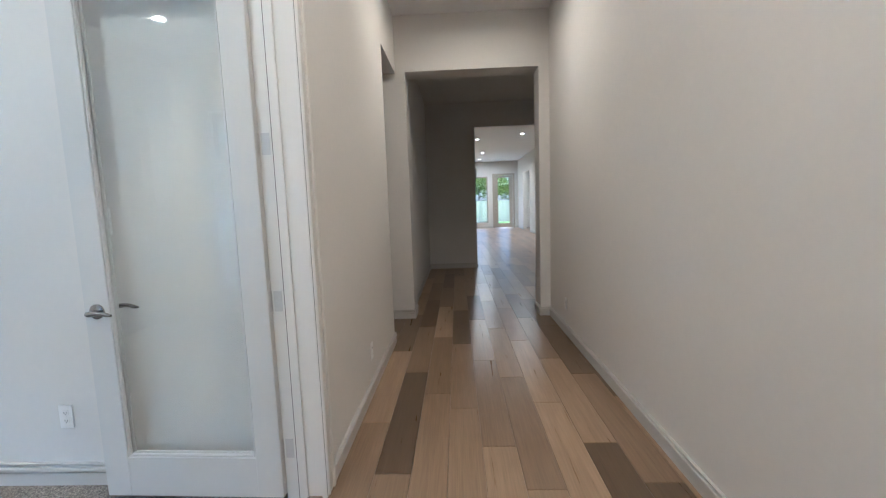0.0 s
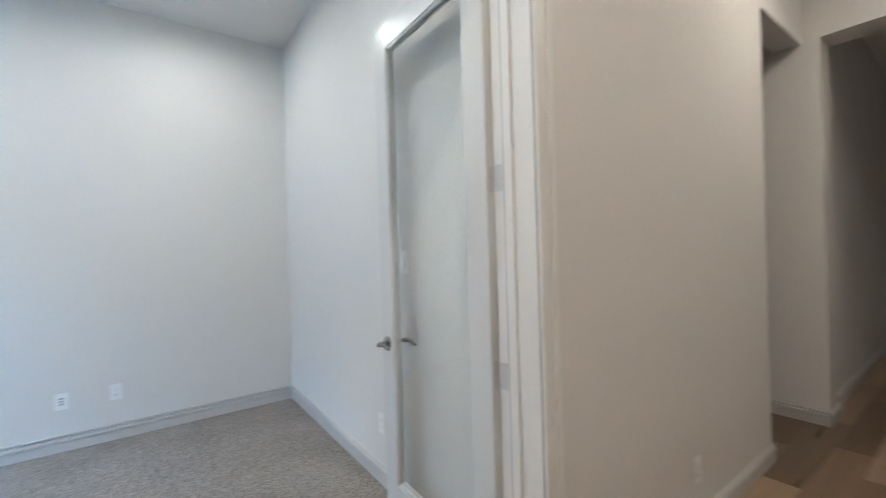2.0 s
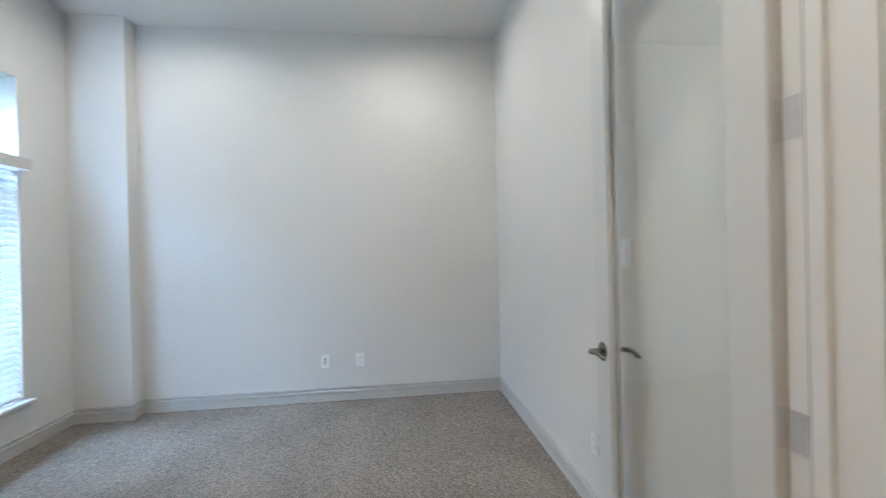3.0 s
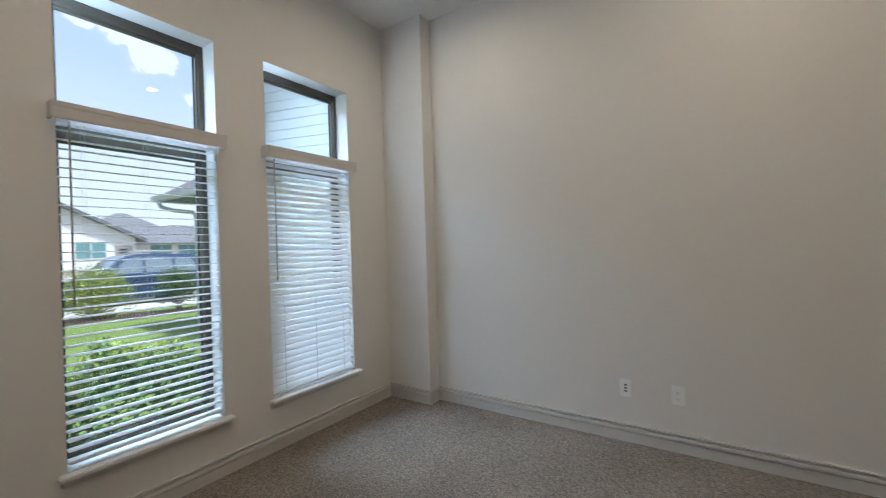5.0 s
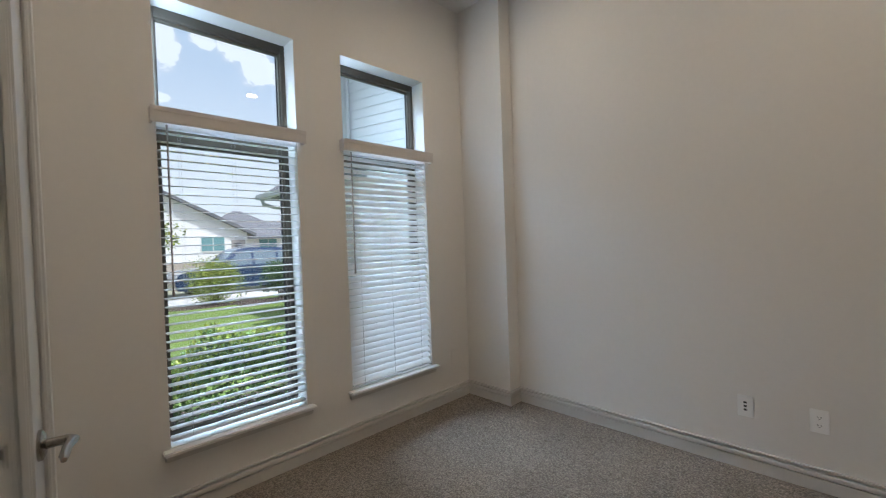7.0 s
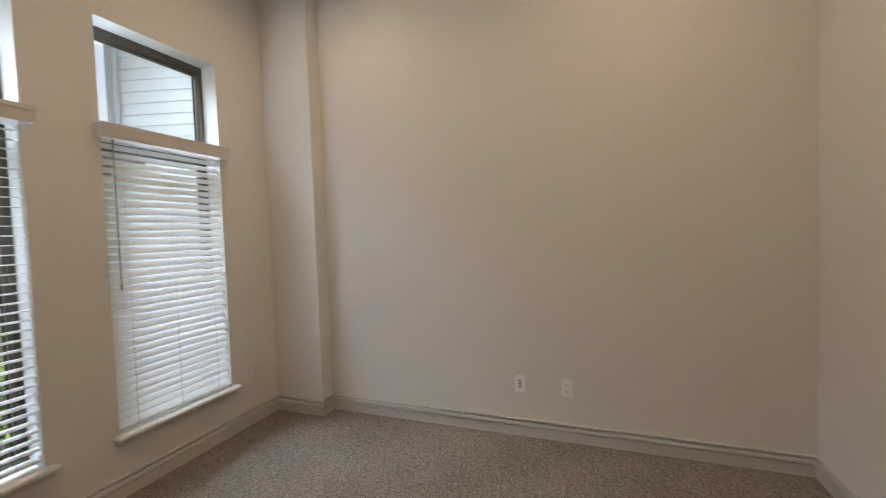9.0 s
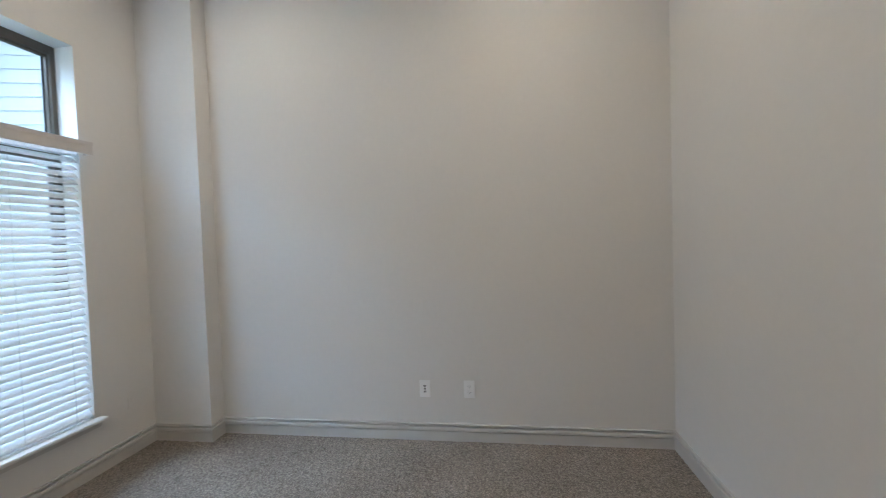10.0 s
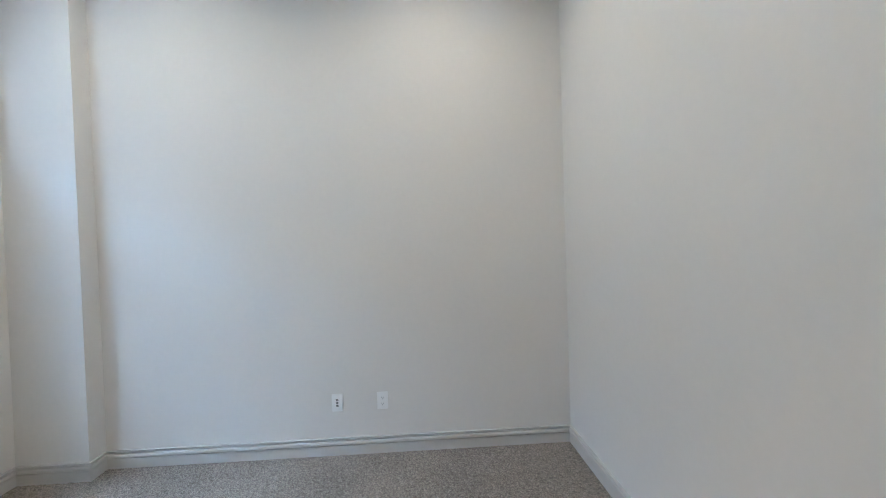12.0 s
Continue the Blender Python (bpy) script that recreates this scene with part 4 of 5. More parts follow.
def suv(m):
    c = thing("car", "dark blue-grey SUV parked at the kerb", "car", m)
    body = [(-2.35, 0.35), (-2.4, 0.6), (-2.38, 1.0), (-2.3, 1.08), (0.95, 1.10), (1.9, 1.02), (2.3, 0.9), (2.4, 0.62), (2.35, 0.35), (1.95, 0.3), (1.86, 0.58), (1.6, 0.76), (1.3, 0.76), (1.05, 0.58), (0.97, 0.28), (-0.97, 0.28), (-1.05, 0.58), (-1.3, 0.76), (-1.6, 0.76), (-1.86, 0.58), (-1.95, 0.3)]
    part("body", bevel(extrude_profile(body, 0.96), 0.03, 2), CAR_PAINT, c, smooth=True)
    cabin = [(-2.28, 1.06), (-2.1, 1.55), (-1.9, 1.74), (-0.2, 1.80), (0.25, 1.74), (1.05, 1.08)]
    part("roof", bevel(extrude_profile(cabin, 0.92, 0.22, 1.06, 1.8), 0.025, 2), CAR_PAINT, c, smooth=True)
    for s in (-1, 1):
        for pts in ([(-2.0, 1.14), (-1.9, 1.5), (-1.75, 1.62), (-1.25, 1.66), (-1.25, 1.14)], [(-1.15, 1.14), (-1.15, 1.67), (-0.3, 1.70), (-0.3, 1.14)], [(-0.2, 1.14), (-0.2, 1.70), (0.18, 1.66), (0.78, 1.14)]):
            bm = bmesh.new()
            vs = [bm.verts.new((x, s * (0.925 - 0.22 * (z - 1.06) / 0.74 + 0.004), z)) for x, z in pts]
            f = bm.faces.new(vs)
            ex = bmesh.ops.extrude_face_region(bm, geom=[f])
            for v in ex["geom"]:
                if isinstance(v, bmesh.types.BMVert):
                    v.co.y -= s * 0.02
            bmesh.ops.recalc_face_normals(bm, faces=bm.faces[:])
            part("side_window", bm, CAR_GLASS, c)
        part("mirror", boxes((0.72, 0.86, min(s * 0.93, s * 1.1), max(s * 0.93, s * 1.1), 1.08, 1.24), edge=0.03), CAR_PAINT, c)
        part("headlight", boxes((2.2, 2.37, min(s * 0.55, s * 0.93), max(s * 0.55, s * 0.93), 0.74, 0.88), edge=0.03), LIGHT_CLEAR, c)
        part("tail_light", boxes((-2.42, -2.3, min(s * 0.7, s * 0.94), max(s * 0.7, s * 0.94), 0.85, 1.2), edge=0.03), LIGHT_RED, c)
        for x in (-1.45, 1.45):
            bm = tube(bmesh.new(), (x, s * 0.74, 0.37), (x, s * 0.965, 0.37), 0.37, n=28)
            wheel = part("wheel", bevel(bm, 0.02, 2), RUBBER, c, "black tyre", smooth=True)
            bm = tube(bmesh.new(), (x, s * 0.94, 0.37), (x, s * 0.972, 0.37), 0.25, 0.23, n=24)
            for k in range(5):
                a = k * 1.2566
                tube(bm, (x, s * 0.97, 0.37), (x + 0.22 * math.cos(a), s * 0.975, 0.37 + 0.22 * math.sin(a)), 0.03, n=6)
            part("rim", bm, RIM, wheel, "silver alloy rim")
    for s in (-0.62, 0.62):
        part("roof_rail", tube_path(bmesh.new(), [(-1.7, s, 1.76), (-1.5, s, 1.85), (-0.3, s, 1.86), (0.0, s, 1.79)], [0.018] * 4, n=8), RIM, c)
    bm = bmesh.new()
    vs = [bm.verts.new(p) for p in ((0.99, -0.8, 1.14), (0.99, 0.8, 1.14), (0.33, 0.66, 1.69), (0.33, -0.66, 1.69), (0.9, -0.8, 1.12), (0.9, 0.8, 1.12), (0.28, 0.66, 1.66), (0.28, -0.66, 1.66))]
    for q in ((0, 1, 2, 3), (7, 6, 5, 4), (0, 4, 5, 1), (1, 5, 6, 2), (2, 6, 7, 3), (3, 7, 4, 0)):
        bm.faces.new([vs[i] for i in q])
    for v in bm.verts:
        v.co += Vector((0.02, 0, 0.015))
    part("windscreen", bm, CAR_GLASS, c)
    return c


suv(pose(-2.85, -18.6, GRADE - 0.08, 0, 0, 0))


# ---------------------------------------------------------------- houses across the street
TEAL = material("far_window_glass", (0.16, 0.30, 0.31), 0.12, vary=0.08, scale=(0.5, 6))
FAR_TRIM = material("far_trim", (0.32, 0.29, 0.27), 0.7, vary=0.08, scale=(1, 10))


def far_window_on(house, x, y, z, w, h):
    win = part("window", boxes((x - w / 2 - 0.08, x + w / 2 + 0.08, y, y + 0.06, z - 0.08, z + h + 0.08)), TRIM, house)
    part("pane", boxes((x - w / 2, x - 0.03, y + 0.05, y + 0.075, z, z + h)), TEAL, win)
    part("pane", boxes((x + 0.03, x + w / 2, y + 0.05, y + 0.075, z, z + h)), TEAL, win)


def gable_house(label, x0, x1, y, depth, eave, ridge):
    h = thing("house", label, "house")
    xm = (x0 + x1) / 2
    bm = bmesh.new()
    ring = [(x0, GRADE - 0.2), (x1, GRADE - 0.2), (x1, eave), (xm, ridge), (x0, eave)]
    a = [bm.verts.new((x, y, z)) for x, z in ring]
    b = [bm.verts.new((x, y - depth, z)) for x, z in ring]
    bm.faces.new(a)
    bm.faces.new(b[::-1])
    for i in range(5):
        bm.faces.new((a[i], a[(i + 1) % 5], b[(i + 1) % 5], b[i]))
    bmesh.ops.recalc_face_normals(bm, faces=bm.faces[:])
    part("wall", bm, STUCCO, h, "white stucco gable wall")
    run, rise = xm - x0, ridge - eave
    o = 0.55
    for s, xe in ((-1, x0), (1, x1)):
        bm = bmesh.new()
        e = (xe + s * o, eave - o * rise / run)
        pts = [(xm, ridge), (xm, ridge + 0.24), (e[0], e[1] + 0.24), e]
        f = [bm.verts.new((px, y + 0.45, pz)) for px, pz in pts]
        g = [bm.verts.new((px, y - depth - 0.45, pz)) for px, pz in pts]
        bm.faces.new(f)
        bm.faces.new(g[::-1])
        for i in range(4):
            bm.faces.new((f[i], f[(i + 1) % 4], g[(i + 1) % 4], g[i]))
        bmesh.ops.recalc_face_normals(bm, faces=bm.faces[:])
        part("roof", bm, SHINGLE, h, "grey-brown shingles")
    return h


near_house = gable_house("white stucco house with a shingled gable across the street", -8.5, 2.6, -34.0, 12, 2.5, 5.25)
far_window_on(near_house, -6.1, -34.0, 1.25, 1.5, 1.0)
far_window_on(near_house, -0.6, -34.0, 1.0, 1.6, 1.3)
porch = part("porch", boxes((-8.3, -7.35, -34.0, -33.9, GRADE, 2.0)), FAR_TRIM, near_house, "shaded brown entry")
part("door", boxes((-8.0, -7.55, -33.9, -33.85, GRADE, 1.8)), DARK_SLOT, porch)
hip_house = thing("house", "low white house under a broad grey hip roof", "house")
part("wall", boxes((-27.0, -9.3, -48, -38.0, GRADE - 0.2, 2.2)), STUCCO, hip_house)
part("roof", hip_roof(-27.6, -8.7, -48.6, -37.4, 2.15, 1.9), SHINGLE, hip_house)
for wx in (-11.6, -13.6, -17.5):
    far_window_on(hip_house, wx, -38.0, 0.9, 1.5, 1.2)
third = thing("house", "distant house with a grey shingled hip roof", "house")
part("wall", boxes((-22, -11, -66, -56, GRADE - 0.2, 2.9)), STUCCO, third)
part("roof", hip_roof(-22.6, -10.4, -66.6, -55.4, 2.9, 3.6), SHINGLE, third)
for k, hx in enumerate((-45, -62, -80, 14, 32)):
    h = thing("house", "distant pale house under a grey hip roof", "house", group="houses down the street")
    part("wall", boxes((hx - 7, hx + 7, -50, -38, GRADE - 0.2, 2.7)), STUCCO, h)
    part("roof", hip_roof(hx - 7.6, hx + 7.6, -50.6, -37.4, 2.7, 3.3 + 0.3 * (k % 2)), SHINGLE, h)
    far_window_on(h, hx - 2, -38.0, 0.9, 1.6, 1.2)
    far_window_on(h, hx + 3, -38.0, 0.9, 1.6, 1.2)
low_wall = structure("garden_wall", boxes((-8, 4, -30.2, -29.9, GRADE - 0.2, 0.55), edge=0.02), material("tan_stone", (0.42, 0.36, 0.30), 0.85, vary=0.15, scale=(1, 8), bump=0.4, bump_scale=8, dist=0.02), "low tan stone wall across the street", "wall")

# ---------------------------------------------------------------- sky with clouds, far behind the houses
cloud = bpy.data.materials.new("cloud_sheet")
cloud.use_nodes = True
nt = cloud.node_tree
nt.nodes.remove(nt.nodes["Principled BSDF"])
co = nt.nodes.new("ShaderNodeTexCoord").outputs["Object"]


def maths(op, a, b, clamp=False):
    n = nt.nodes.new("ShaderNodeMath")
    n.operation, n.use_clamp = op, clamp
    for i, v in enumerate((a, b)):
        if isinstance(v, (int, float)):
            n.inputs[i].default_value = v
        else:
            nt.links.new(v, n.inputs[i])
    return n.outputs[0]


def cloud_noise(scale, size, detail):
    mp = nt.nodes.new("ShaderNodeMapping")
    mp.inputs["Scale"].default_value = scale
    nz = nt.nodes.new("ShaderNodeTexNoise")
    nz.inputs["Scale"].default_value, nz.inputs["Detail"].default_value, nz.inputs["Roughness"].default_value = size, detail, 0.55
    nt.links.new(co, mp.inputs["Vector"])
    nt.links.new(mp.outputs["Vector"], nz.inputs["Vector"])
    return nz.outputs["Fac"]


puffs = None
for cx, cz, rx, rz in ((-78, 182, 13, 25), (-158, 182, 22, 22), (-137, 194, 18, 14), (-109, 193, 13, 8), (-75, 134, 8, 5), (-205, 150, 20, 9), (20, 170, 34, 16), (90, 200, 40, 22), (-270, 190, 40, 18)):
    mp = nt.nodes.new("ShaderNodeMapping")
    mp.inputs["Location"].default_value = (-cx / rx, 0, -cz / rz)
    mp.inputs["Scale"].default_value = (1 / rx, 0, 1 / rz)
    ln = nt.nodes.new("ShaderNodeVectorMath")
    ln.operation = "LENGTH"
    nt.links.new(co, mp.inputs["Vector"])
    nt.links.new(mp.outputs["Vector"], ln.inputs[0])
    one = maths("SUBTRACT", 1.0, ln.outputs["Value"])
    puffs = one if puffs is None else maths("MAXIMUM", puffs, one)
ragged = maths("MULTIPLY", maths("SUBTRACT", cloud_noise((0.05, 1, 0.06), 1.5, 6), 0.5), 1.5)
body = maths("ADD", puffs, ragged)
mr = nt.nodes.new("ShaderNodeMapRange")
mr.interpolation_type = "SMOOTHSTEP"
mr.inputs["From Min"].default_value, mr.inputs["From Max"].default_value = -0.12, 0.22
nt.links.new(body, mr.inputs["Value"])
sp = nt.nodes.new("ShaderNodeSeparateXYZ")
nt.links.new(co, sp.inputs[0])
haze = nt.nodes.new("ShaderNodeMapRange")
haze.inputs["From Min"].default_value, haze.inputs["From Max"].default_value = 60.0, 170.0
haze.inputs["To Min"].default_value, haze.inputs["To Max"].default_value = 0.97, 0.75
nt.links.new(sp.outputs["Z"], haze.inputs["Value"])
cover = maths("MAXIMUM", mr.outputs["Result"], haze.outputs["Result"], True)
pale = nt.nodes.new("ShaderNodeMapRange")
pale.inputs["From Min"].default_value, pale.inputs["From Max"].default_value = 60.0, 190.0
nt.links.new(sp.outputs["Z"], pale.inputs["Value"])


def blend(fac, a, b):
    n = nt.nodes.new("ShaderNodeMix")
    n.data_type = "RGBA"
    nt.links.new(fac, n.inputs["Factor"])
    for key, v in (("A", a), ("B", b)):
        if isinstance(v, tuple):
            n.inputs[key].default_value = v
        else:
            nt.links.new(v, n.inputs[key])
    return n


open_sky = blend(pale.outputs["Result"], (0.70, 0.71, 0.72, 1), (0.56, 0.63, 0.70, 1))
tint = blend(mr.outputs["Result"], open_sky.outputs["Result"], (0.76, 0.76, 0.76, 1))
em, tr, mx = (nt.nodes.new(k) for k in ("ShaderNodeEmission", "ShaderNodeBsdfTransparent", "ShaderNodeMixShader"))
em.inputs["Strength"].default_value = 1.0
nt.links.new(tint.outputs["Result"], em.inputs["Color"])
nt.links.new(cover, mx.inputs[0])
nt.links.new(tr.outputs[0], mx.inputs[1])
nt.links.new(em.outputs[0], mx.inputs[2])
nt.links.new(mx.outputs[0], nt.nodes["Material Output"].inputs["Surface"])
bm = bmesh.new()
bm.faces.new([bm.verts.new(p) for p in ((-900, -420, -2), (900, -420, -2), (900, -420, 420), (-900, -420, 420))])
structure("backdrop_clouds", bm, cloud, "white cumulus clouds in a hazy sky over the street", "sky")

# ---------------------------------------------------------------- outdoors, back
FENCE = material("fence_board", (0.84, 0.71, 0.55), 0.85, vary=0.15, scale=(1, 14), bump=0.3, bump_scale=30, dist=0.004, random_v=0.12, stretch=(8, 8, 0.6))
fence = thing("fence", "weathered wooden board fence behind the lawn", "fence")
board = mesh_of("board", boxes((-0.068, 0.068, -0.01, 0.01, 0, 1.85), edge=0.004), FENCE)
for i in range(95):
    o = new("board", board)
    o.parent = fence
    o.location = (-0.5 + i * 0.145, 34.0 + random.uniform(-0.006, 0.006), -0.32 + random.uniform(-0.01, 0.01))
for zz in (0.1, 0.75, 1.35):
    part("rail", boxes((-0.6, 13.3, 34.012, 34.05, zz - 0.04, zz + 0.05)), FENCE, fence)
for k, (tx, ty, th) in enumerate(((2.5, 40, 5.5), (6.2, 43, 6.5), (9.6, 41, 5.5), (13.0, 44, 6.0), (-1.5, 42, 6.0))):
    tree("leafy green tree behind the fence", tx, ty, GRADE - 0.02, th * 0.72, 2.5, LEAF_YELLOW, 50 + k, 2600, 0.3)


# ---------------------------------------------------------------- carpet
def carpet_material():
    """Twisted tufts about a centimetre across, each its own tone, with shade painted into the gaps, and soft tread
    marks.
    """
    mt = material("cut_pile_carpet", (0.335, 0.293, 0.248), 1.0, vary=0.24, scale=(2.0, 260), spec=0.05)
    nt = mt.node_tree
    b = nt.nodes["Principled BSDF"]
    tone = b.inputs["Base Color"].links[0].from_socket
    co = nt.nodes.new("ShaderNodeTexCoord").outputs["Object"]
    warp = nt.nodes.new("ShaderNodeTexNoise")
    warp.inputs["Scale"].default_value = 70
    nt.links.new(co, warp.inputs["Vector"])
    push = nt.nodes.new("ShaderNodeVectorMath")
    push.operation = "MULTIPLY_ADD"
    push.inputs[1].default_value = (0.012, 0.012, 0.012)
    nt.links.new(warp.outputs["Color"], push.inputs[0])
    nt.links.new(co, push.inputs[2])
    cell = nt.nodes.new("ShaderNodeTexVoronoi")
    cell.inputs["Scale"].default_value = 135
    nt.links.new(push.outputs["Vector"], cell.inputs["Vector"])
    gap_shade = nt.nodes.new("ShaderNodeMapRange")
    gap_shade.inputs["From Min"].default_value, gap_shade.inputs["From Max"].default_value = 0.25, 0.75
    gap_shade.inputs["To Min"].default_value, gap_shade.inputs["To Max"].default_value = 1.12, 0.56
    nt.links.new(cell.outputs["Distance"], gap_shade.inputs["Value"])
    own = nt.nodes.new("ShaderNodeSeparateColor")
    nt.links.new(cell.outputs["Color"], own.inputs["Color"])
    tuft = nt.nodes.new("ShaderNodeMapRange")
    tuft.inputs["To Min"].default_value, tuft.inputs["To Max"].default_value = 0.76, 1.2
    nt.links.new(own.outputs["Red"], tuft.inputs["Value"])
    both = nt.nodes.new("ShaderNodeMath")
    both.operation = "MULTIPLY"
    nt.links.new(gap_shade.outputs["Result"], both.inputs[0])
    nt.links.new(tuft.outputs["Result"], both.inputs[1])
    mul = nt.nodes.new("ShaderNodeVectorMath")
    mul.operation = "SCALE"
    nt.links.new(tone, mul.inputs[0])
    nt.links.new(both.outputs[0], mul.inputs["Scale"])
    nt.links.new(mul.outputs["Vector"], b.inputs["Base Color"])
    bp = nt.nodes.new("ShaderNodeBump")
    bp.inputs["Strength"].default_value, bp.inputs["Distance"].default_value = 0.8, 0.005
    nt.links.new(both.outputs[0], bp.inputs["Height"])
    nt.links.new(bp.outputs["Normal"], b.inputs["Normal"])
    return mt


nx, ny = 330, 385
gx, gy = np.linspace(0.0, XS + 0.085, nx), np.linspace(YW, 0.0, ny)
rng = np.random.default_rng(5)
hgt = rng.random((ny, nx))
hgt = (hgt + np.roll(hgt, 1, 0) + np.roll(hgt, 1, 1) + np.roll(hgt, 1, (0, 1))) / 4
hgt = CARPET + 0.014 * (hgt - 0.5)
for edge in (hgt[:4], hgt[-4:], hgt[:, :4], hgt[:, -4:]):
    edge[:] = CARPET
vx, vy = np.meshgrid(gx, gy)
vx = vx + rng.uniform(-0.004, 0.004, vx.shape)
vy = vy + rng.uniform(-0.004, 0.004, vy.shape)
vx = np.minimum(np.maximum(vx, 0.0), XS + 0.085)
pts = np.stack([vx.ravel(), vy.ravel(), hgt.ravel()], 1)
idx = np.arange(nx * ny).reshape(ny, nx)
quads = np.stack([idx[:-1, :-1].ravel(), idx[:-1, 1:].ravel(), idx[1:, 1:].ravel(), idx[1:, :-1].ravel()], 1)
me = bpy.data.meshes.new("carpet")
me.from_pydata(pts.tolist(), [], quads.tolist())
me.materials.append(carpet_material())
for p in me.polygons:
    p.use_smooth = True
tagged(new("carpet", me), "beige-grey cut-pile carpet across the study floor", "carpet", kind="structure")

# ---------------------------------------------------------------- wood plank floor


def plank_material(name, joined, low=0.0, high=1.0):
    mt = bpy.data.materials.new(name)
    mt.use_nodes = True
    nt = mt.node_tree
    b = nt.nodes["Principled BSDF"]
    if joined:
        rnd = nt.nodes.new("ShaderNodeNewGeometry").outputs["Random Per Island"]
    else:
        rnd = nt.nodes.new("ShaderNodeObjectInfo").outputs["Random"]
    ramp = nt.nodes.new("ShaderNodeValToRGB")
    ramp.color_ramp.interpolation = "LINEAR"
    els = ramp.color_ramp.elements
    els[0].position, els[0].color = 0.0, (0.098, 0.064, 0.039, 1)
    els[1].position, els[1].color = 1.0, (0.45, 0.325, 0.21, 1)
    for pos, c in ((0.16, (0.13, 0.087, 0.053)), (0.3, (0.212, 0.144, 0.089)), (0.7, (0.325, 0.226, 0.142))):
        els.new(pos).color = (*c, 1)
    span = nt.nodes.new("ShaderNodeMapRange")
    span.inputs["To Min"].default_value, span.inputs["To Max"].default_value = low, high
    nt.links.new(rnd, span.inputs["Value"])
    nt.links.new(span.outputs["Result"], ramp.inputs["Fac"])
    co = nt.nodes.new("ShaderNodeTexCoord").outputs["Object"]
    sc = nt.nodes.new("ShaderNodeVectorMath")
    sc.operation = "SCALE"
    sc.inputs[0].default_value = (13.7, 31.1, 7.3)
    nt.links.new(rnd, sc.inputs["Scale"])
    ad = nt.nodes.new("ShaderNodeVectorMath")
    ad.operation = "ADD"
    nt.links.new(co, ad.inputs[0])
    nt.links.new(sc.outputs["Vector"], ad.inputs[1])
    outs = []
    for scl, s, det, dst in (((22, 1.1, 1), 1.6, 5, 0.5), ((110, 3.0, 1), 1.5, 3, 0.2), ((3.0, 0.9, 1), 1.5, 3, 1.0)):
        mp = nt.nodes.new("ShaderNodeMapping")
        mp.inputs["Scale"].default_value = scl
        nt.links.new(ad.outputs["Vector"], mp.inputs["Vector"])
        n = nt.nodes.new("ShaderNodeTexNoise")
        n.inputs["Scale"].default_value, n.inputs["Detail"].default_value, n.inputs["Distortion"].default_value = s, det, dst
        nt.links.new(mp.outputs["Vector"], n.inputs["Vector"])
        outs.append(n.outputs["Fac"])
    a1, a2 = nt.nodes.new("ShaderNodeMath"), nt.nodes.new("ShaderNodeMath")
    a1.operation = a2.operation = "ADD"
    nt.links.new(outs[0], a1.inputs[0])
    nt.links.new(outs[1], a1.inputs[1])
    nt.links.new(a1.outputs[0], a2.inputs[0])
    nt.links.new(outs[2], a2.inputs[1])
    mr = nt.nodes.new("ShaderNodeMapRange")
    mr.inputs["From Min"].default_value, mr.inputs["From Max"].default_value = 1.1, 1.9
    mr.inputs["To Min"].default_value, mr.inputs["To Max"].default_value = 0.80, 1.15
    nt.links.new(a2.outputs[0], mr.inputs["Value"])
    hs = nt.nodes.new("ShaderNodeHueSaturation")
    nt.links.new(ramp.outputs["Color"], hs.inputs["Color"])
    nt.links.new(mr.outputs["Result"], hs.inputs["Value"])
    nt.links.new(hs.outputs["Color"], b.inputs["Base Color"])
    b.inputs["Roughness"].default_value = 0.34
    rr = nt.nodes.new("ShaderNodeMapRange")
    rr.inputs["To Min"].default_value, rr.inputs["To Max"].default_value = 0.25, 0.33
    nt.links.new(outs[0], rr.inputs["Value"])
    nt.links.new(rr.outputs["Result"], b.inputs["Roughness"])
    bp = nt.nodes.new("ShaderNodeBump")
    bp.inputs["Strength"].default_value, bp.inputs["Distance"].default_value = 0.06, 0.001
    nt.links.new(outs[1], bp.inputs["Height"])
    nt.links.new(bp.outputs["Normal"], b.inputs["Normal"])
    return mt


PLANK = plank_material("plank", False, 0.1, 0.85)
PLANK_TONES = {"d": plank_material("plank_dark", False, 0.06, 0.2), "m": plank_material("plank_brown", False, 0.28, 0.58), "l": plank_material("plank_pale", False, 0.66, 0.85)}
PLANK_FAR = plank_material("plank_far", True, 0.25, 0.75)
PW, PL = 0.182, 1.22


def plank_mesh(length):
    bm = bmesh.new()
    g, e = 0.0006, 0.0022
    lo = [(-PW / 2 + g, -length / 2 + g), (PW / 2 - g, -length / 2 + g), (PW / 2 - g, length / 2 - g), (-PW / 2 + g, length / 2 - g)]
    up = [(x - math.copysign(e, x), y - math.copysign(e, y)) for x, y in lo]
    a = [bm.verts.new((x, y, -0.012)) for x, y in lo]
    b = [bm.verts.new((x, y, -0.0015)) for x, y in lo]
    c = [bm.verts.new((x, y, 0.0)) for x, y in up]
    for p, q in ((a, b), (b, c)):
        for i in range(4):
            bm.faces.new((p[i], p[(i + 1) % 4], q[(i + 1) % 4], q[i]))
    bm.faces.new(c)
    return bm


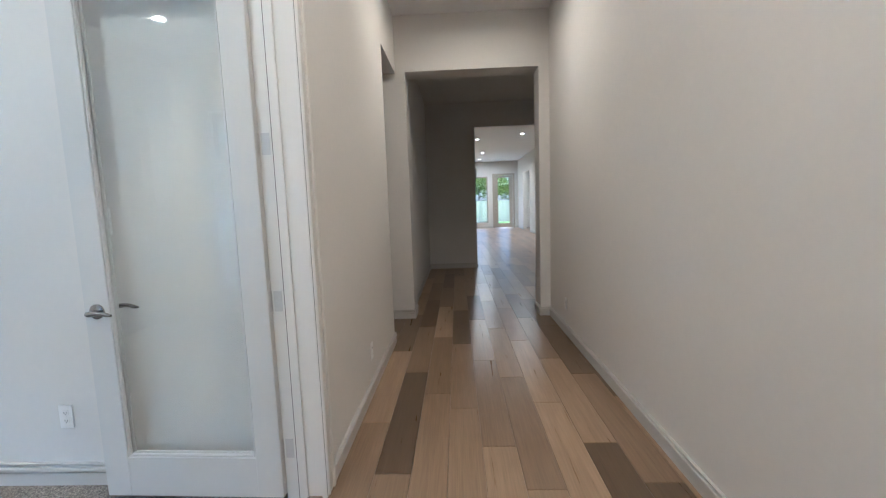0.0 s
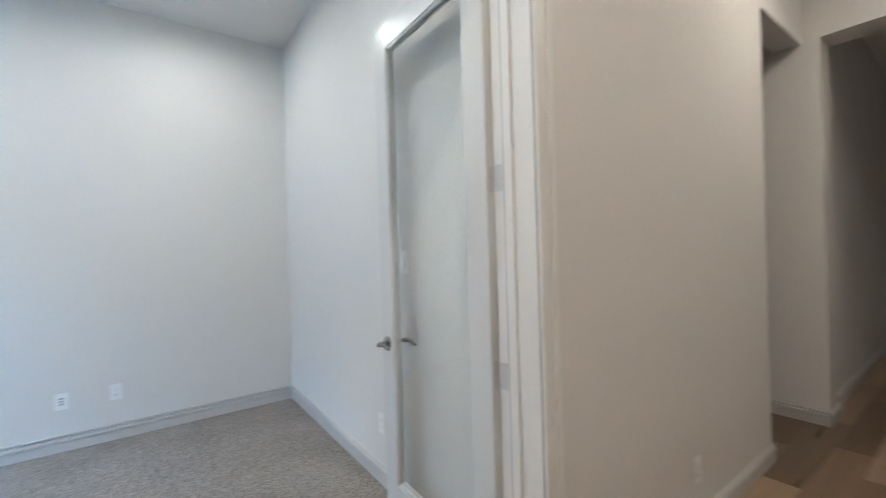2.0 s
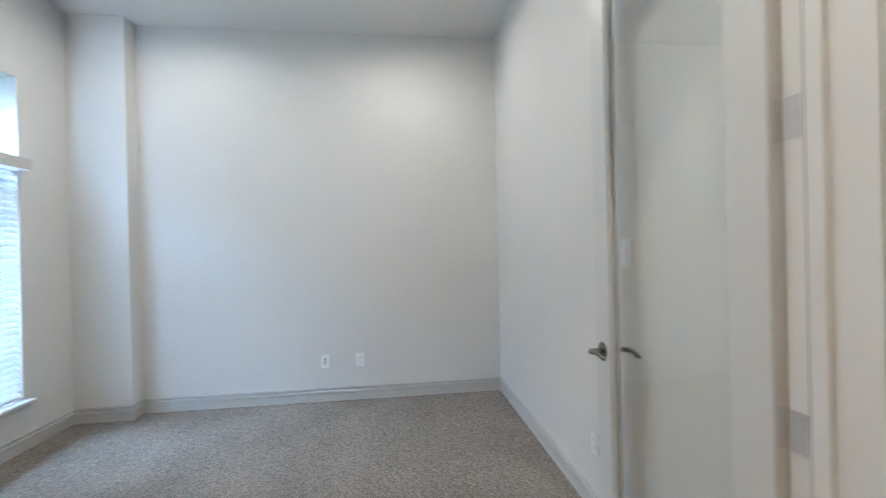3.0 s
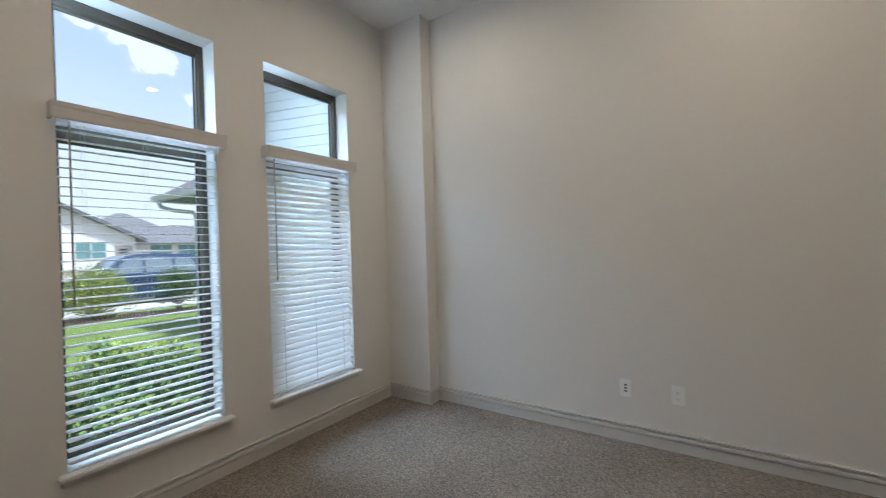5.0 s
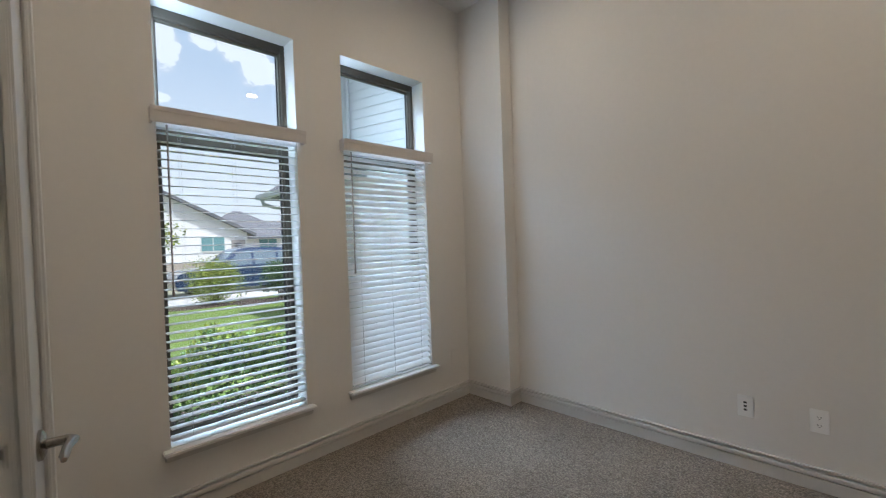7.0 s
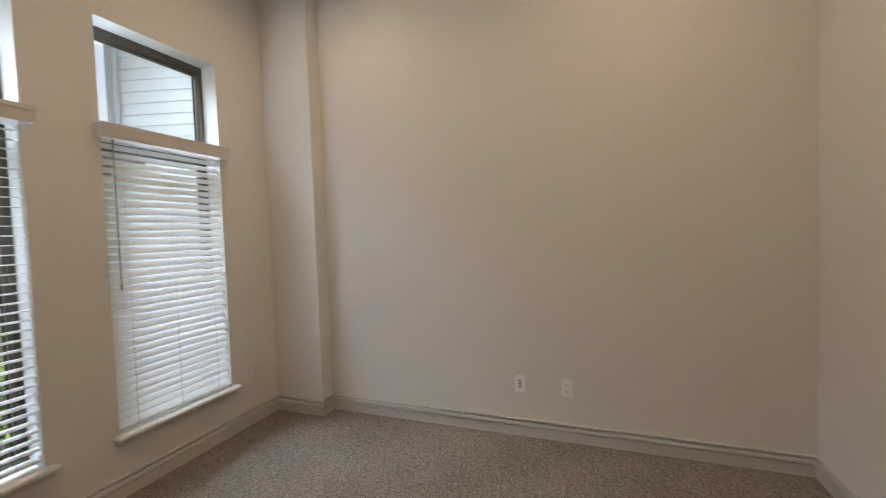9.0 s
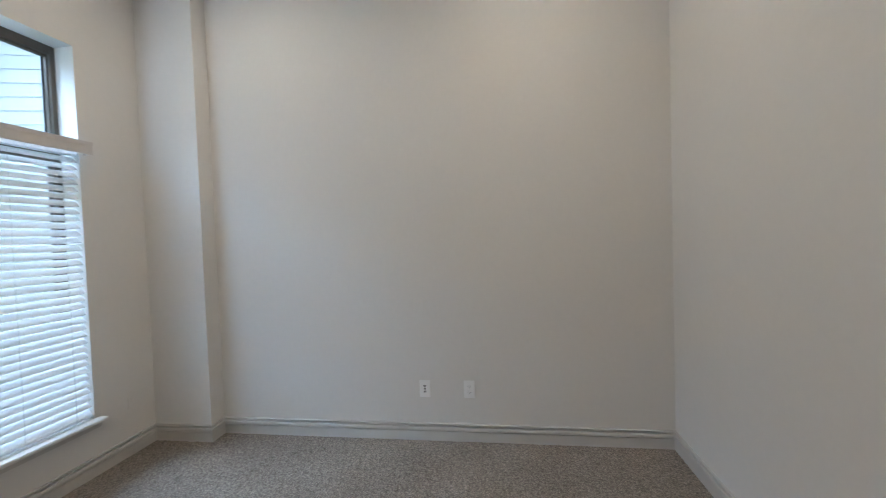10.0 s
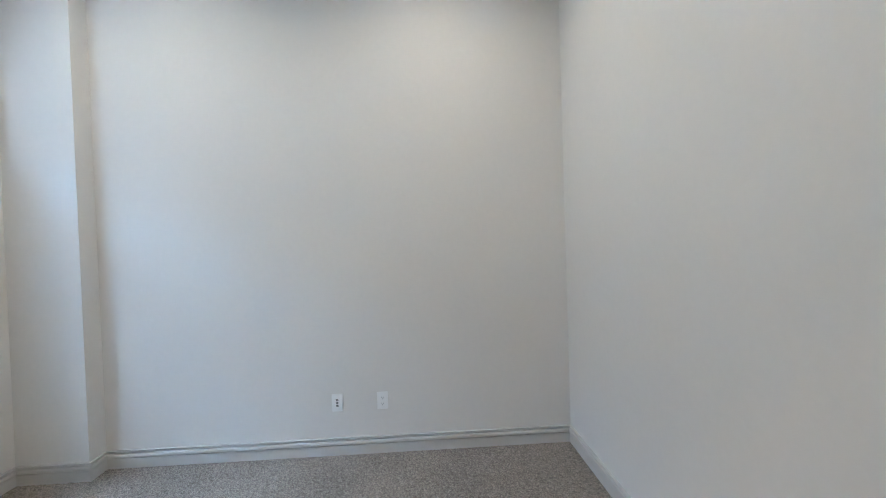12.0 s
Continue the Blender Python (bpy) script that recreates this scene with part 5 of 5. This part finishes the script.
GAP = material("floor_gap", (0.05, 0.035, 0.025), 0.8, vary=0.1, scale=(4, 40))
floor = structure("floor", boxes((XS + 0.088, 8.6, YW, 19.6, -0.3, -0.0115), (1.5, XS + 0.088, 0.15, 2.8, -0.3, -0.0115)), GAP, "wide brown wood plank floor of the hall and great room", "floor")
full = mesh_of("plank", plank_mesh(PL), PLANK)
cut = {PL: full}
stagger = random.Random(12)
far_verts, far_faces = [], []
template = plank_mesh(PL)
t_verts = [v.co.copy() for v in template.verts]
template.verts.index_update()
t_faces = [tuple(v.index for v in f.verts) for f in template.faces]
# where a joint of each hall row lies, and the tones of the boards from that joint on, away from the front door
LAID = {0: (-0.72, "mldmlm"), 1: (0.02, "dmdml"), 2: (-0.35, "mmlmd"), 3: (0.66, "mdmlm"), 4: (-0.98, "lmmdl"), 5: (-0.10, "mlmlm"), 6: (-0.50, "llmlm"), 7: (-0.96, "dlmdm"), 8: (-0.06, "mddmm")}
for col in range(-9, 31):
    x = XH + 0.006 + (col + 0.5) * PW
    first = stagger.choice((0.25, 0.45, 0.7, 0.95, PL))
    if col in LAID:
        first = (LAID[col][0] - YW) % PL
    y = YW
    while y < 19.6:
        length = first if y == YW else PL
        tone = ""
        if col in LAID:
            k = round((y - LAID[col][0]) / PL)
            tone = LAID[col][1][k] if 0 <= k < len(LAID[col][1]) else ""
        yc = y + length / 2
        y += length
        near = yc < 7.1
        if x < XH - 0.02 and not (0.72 < yc < 2.9 and 1.6 < x):
            if not (6.0 < yc and x > 0.5):
                continue
        if near and x > 4.95 and yc < 2.6:
            continue
        if x > 6.05 and yc < 6.4:
            continue
        if near:
            if x < 3.1 and yc > 3.3:
                continue
            if length not in cut:
                cut[length] = mesh_of("plank", plank_mesh(length), PLANK)
            o = new("plank", cut[length])
            if tone:
                o.material_slots[0].link = "OBJECT"
                o.material_slots[0].material = PLANK_TONES[tone]
            o.parent = floor
            o.location = (x, yc, 0.0)
        else:
            b0 = len(far_verts)
            far_verts += [(v.x + x, v.y + yc, v.z) for v in t_verts]
            far_faces += [tuple(i + b0 for i in f) for f in t_faces]
template.free()
me = bpy.data.meshes.new("far_planks")
me.from_pydata(far_verts, [], far_faces)
me.materials.append(PLANK_FAR)
far = new("far_planks", me)
far.parent = floor
tagged(far, kind="stuff")
part("threshold", boxes((XS + 0.082, XH - 0.02, DOOR_Y0, DOOR_Y1, -0.02, 0.002), edge=0.002), PLANK, floor, "narrow wood strip at the carpet edge")
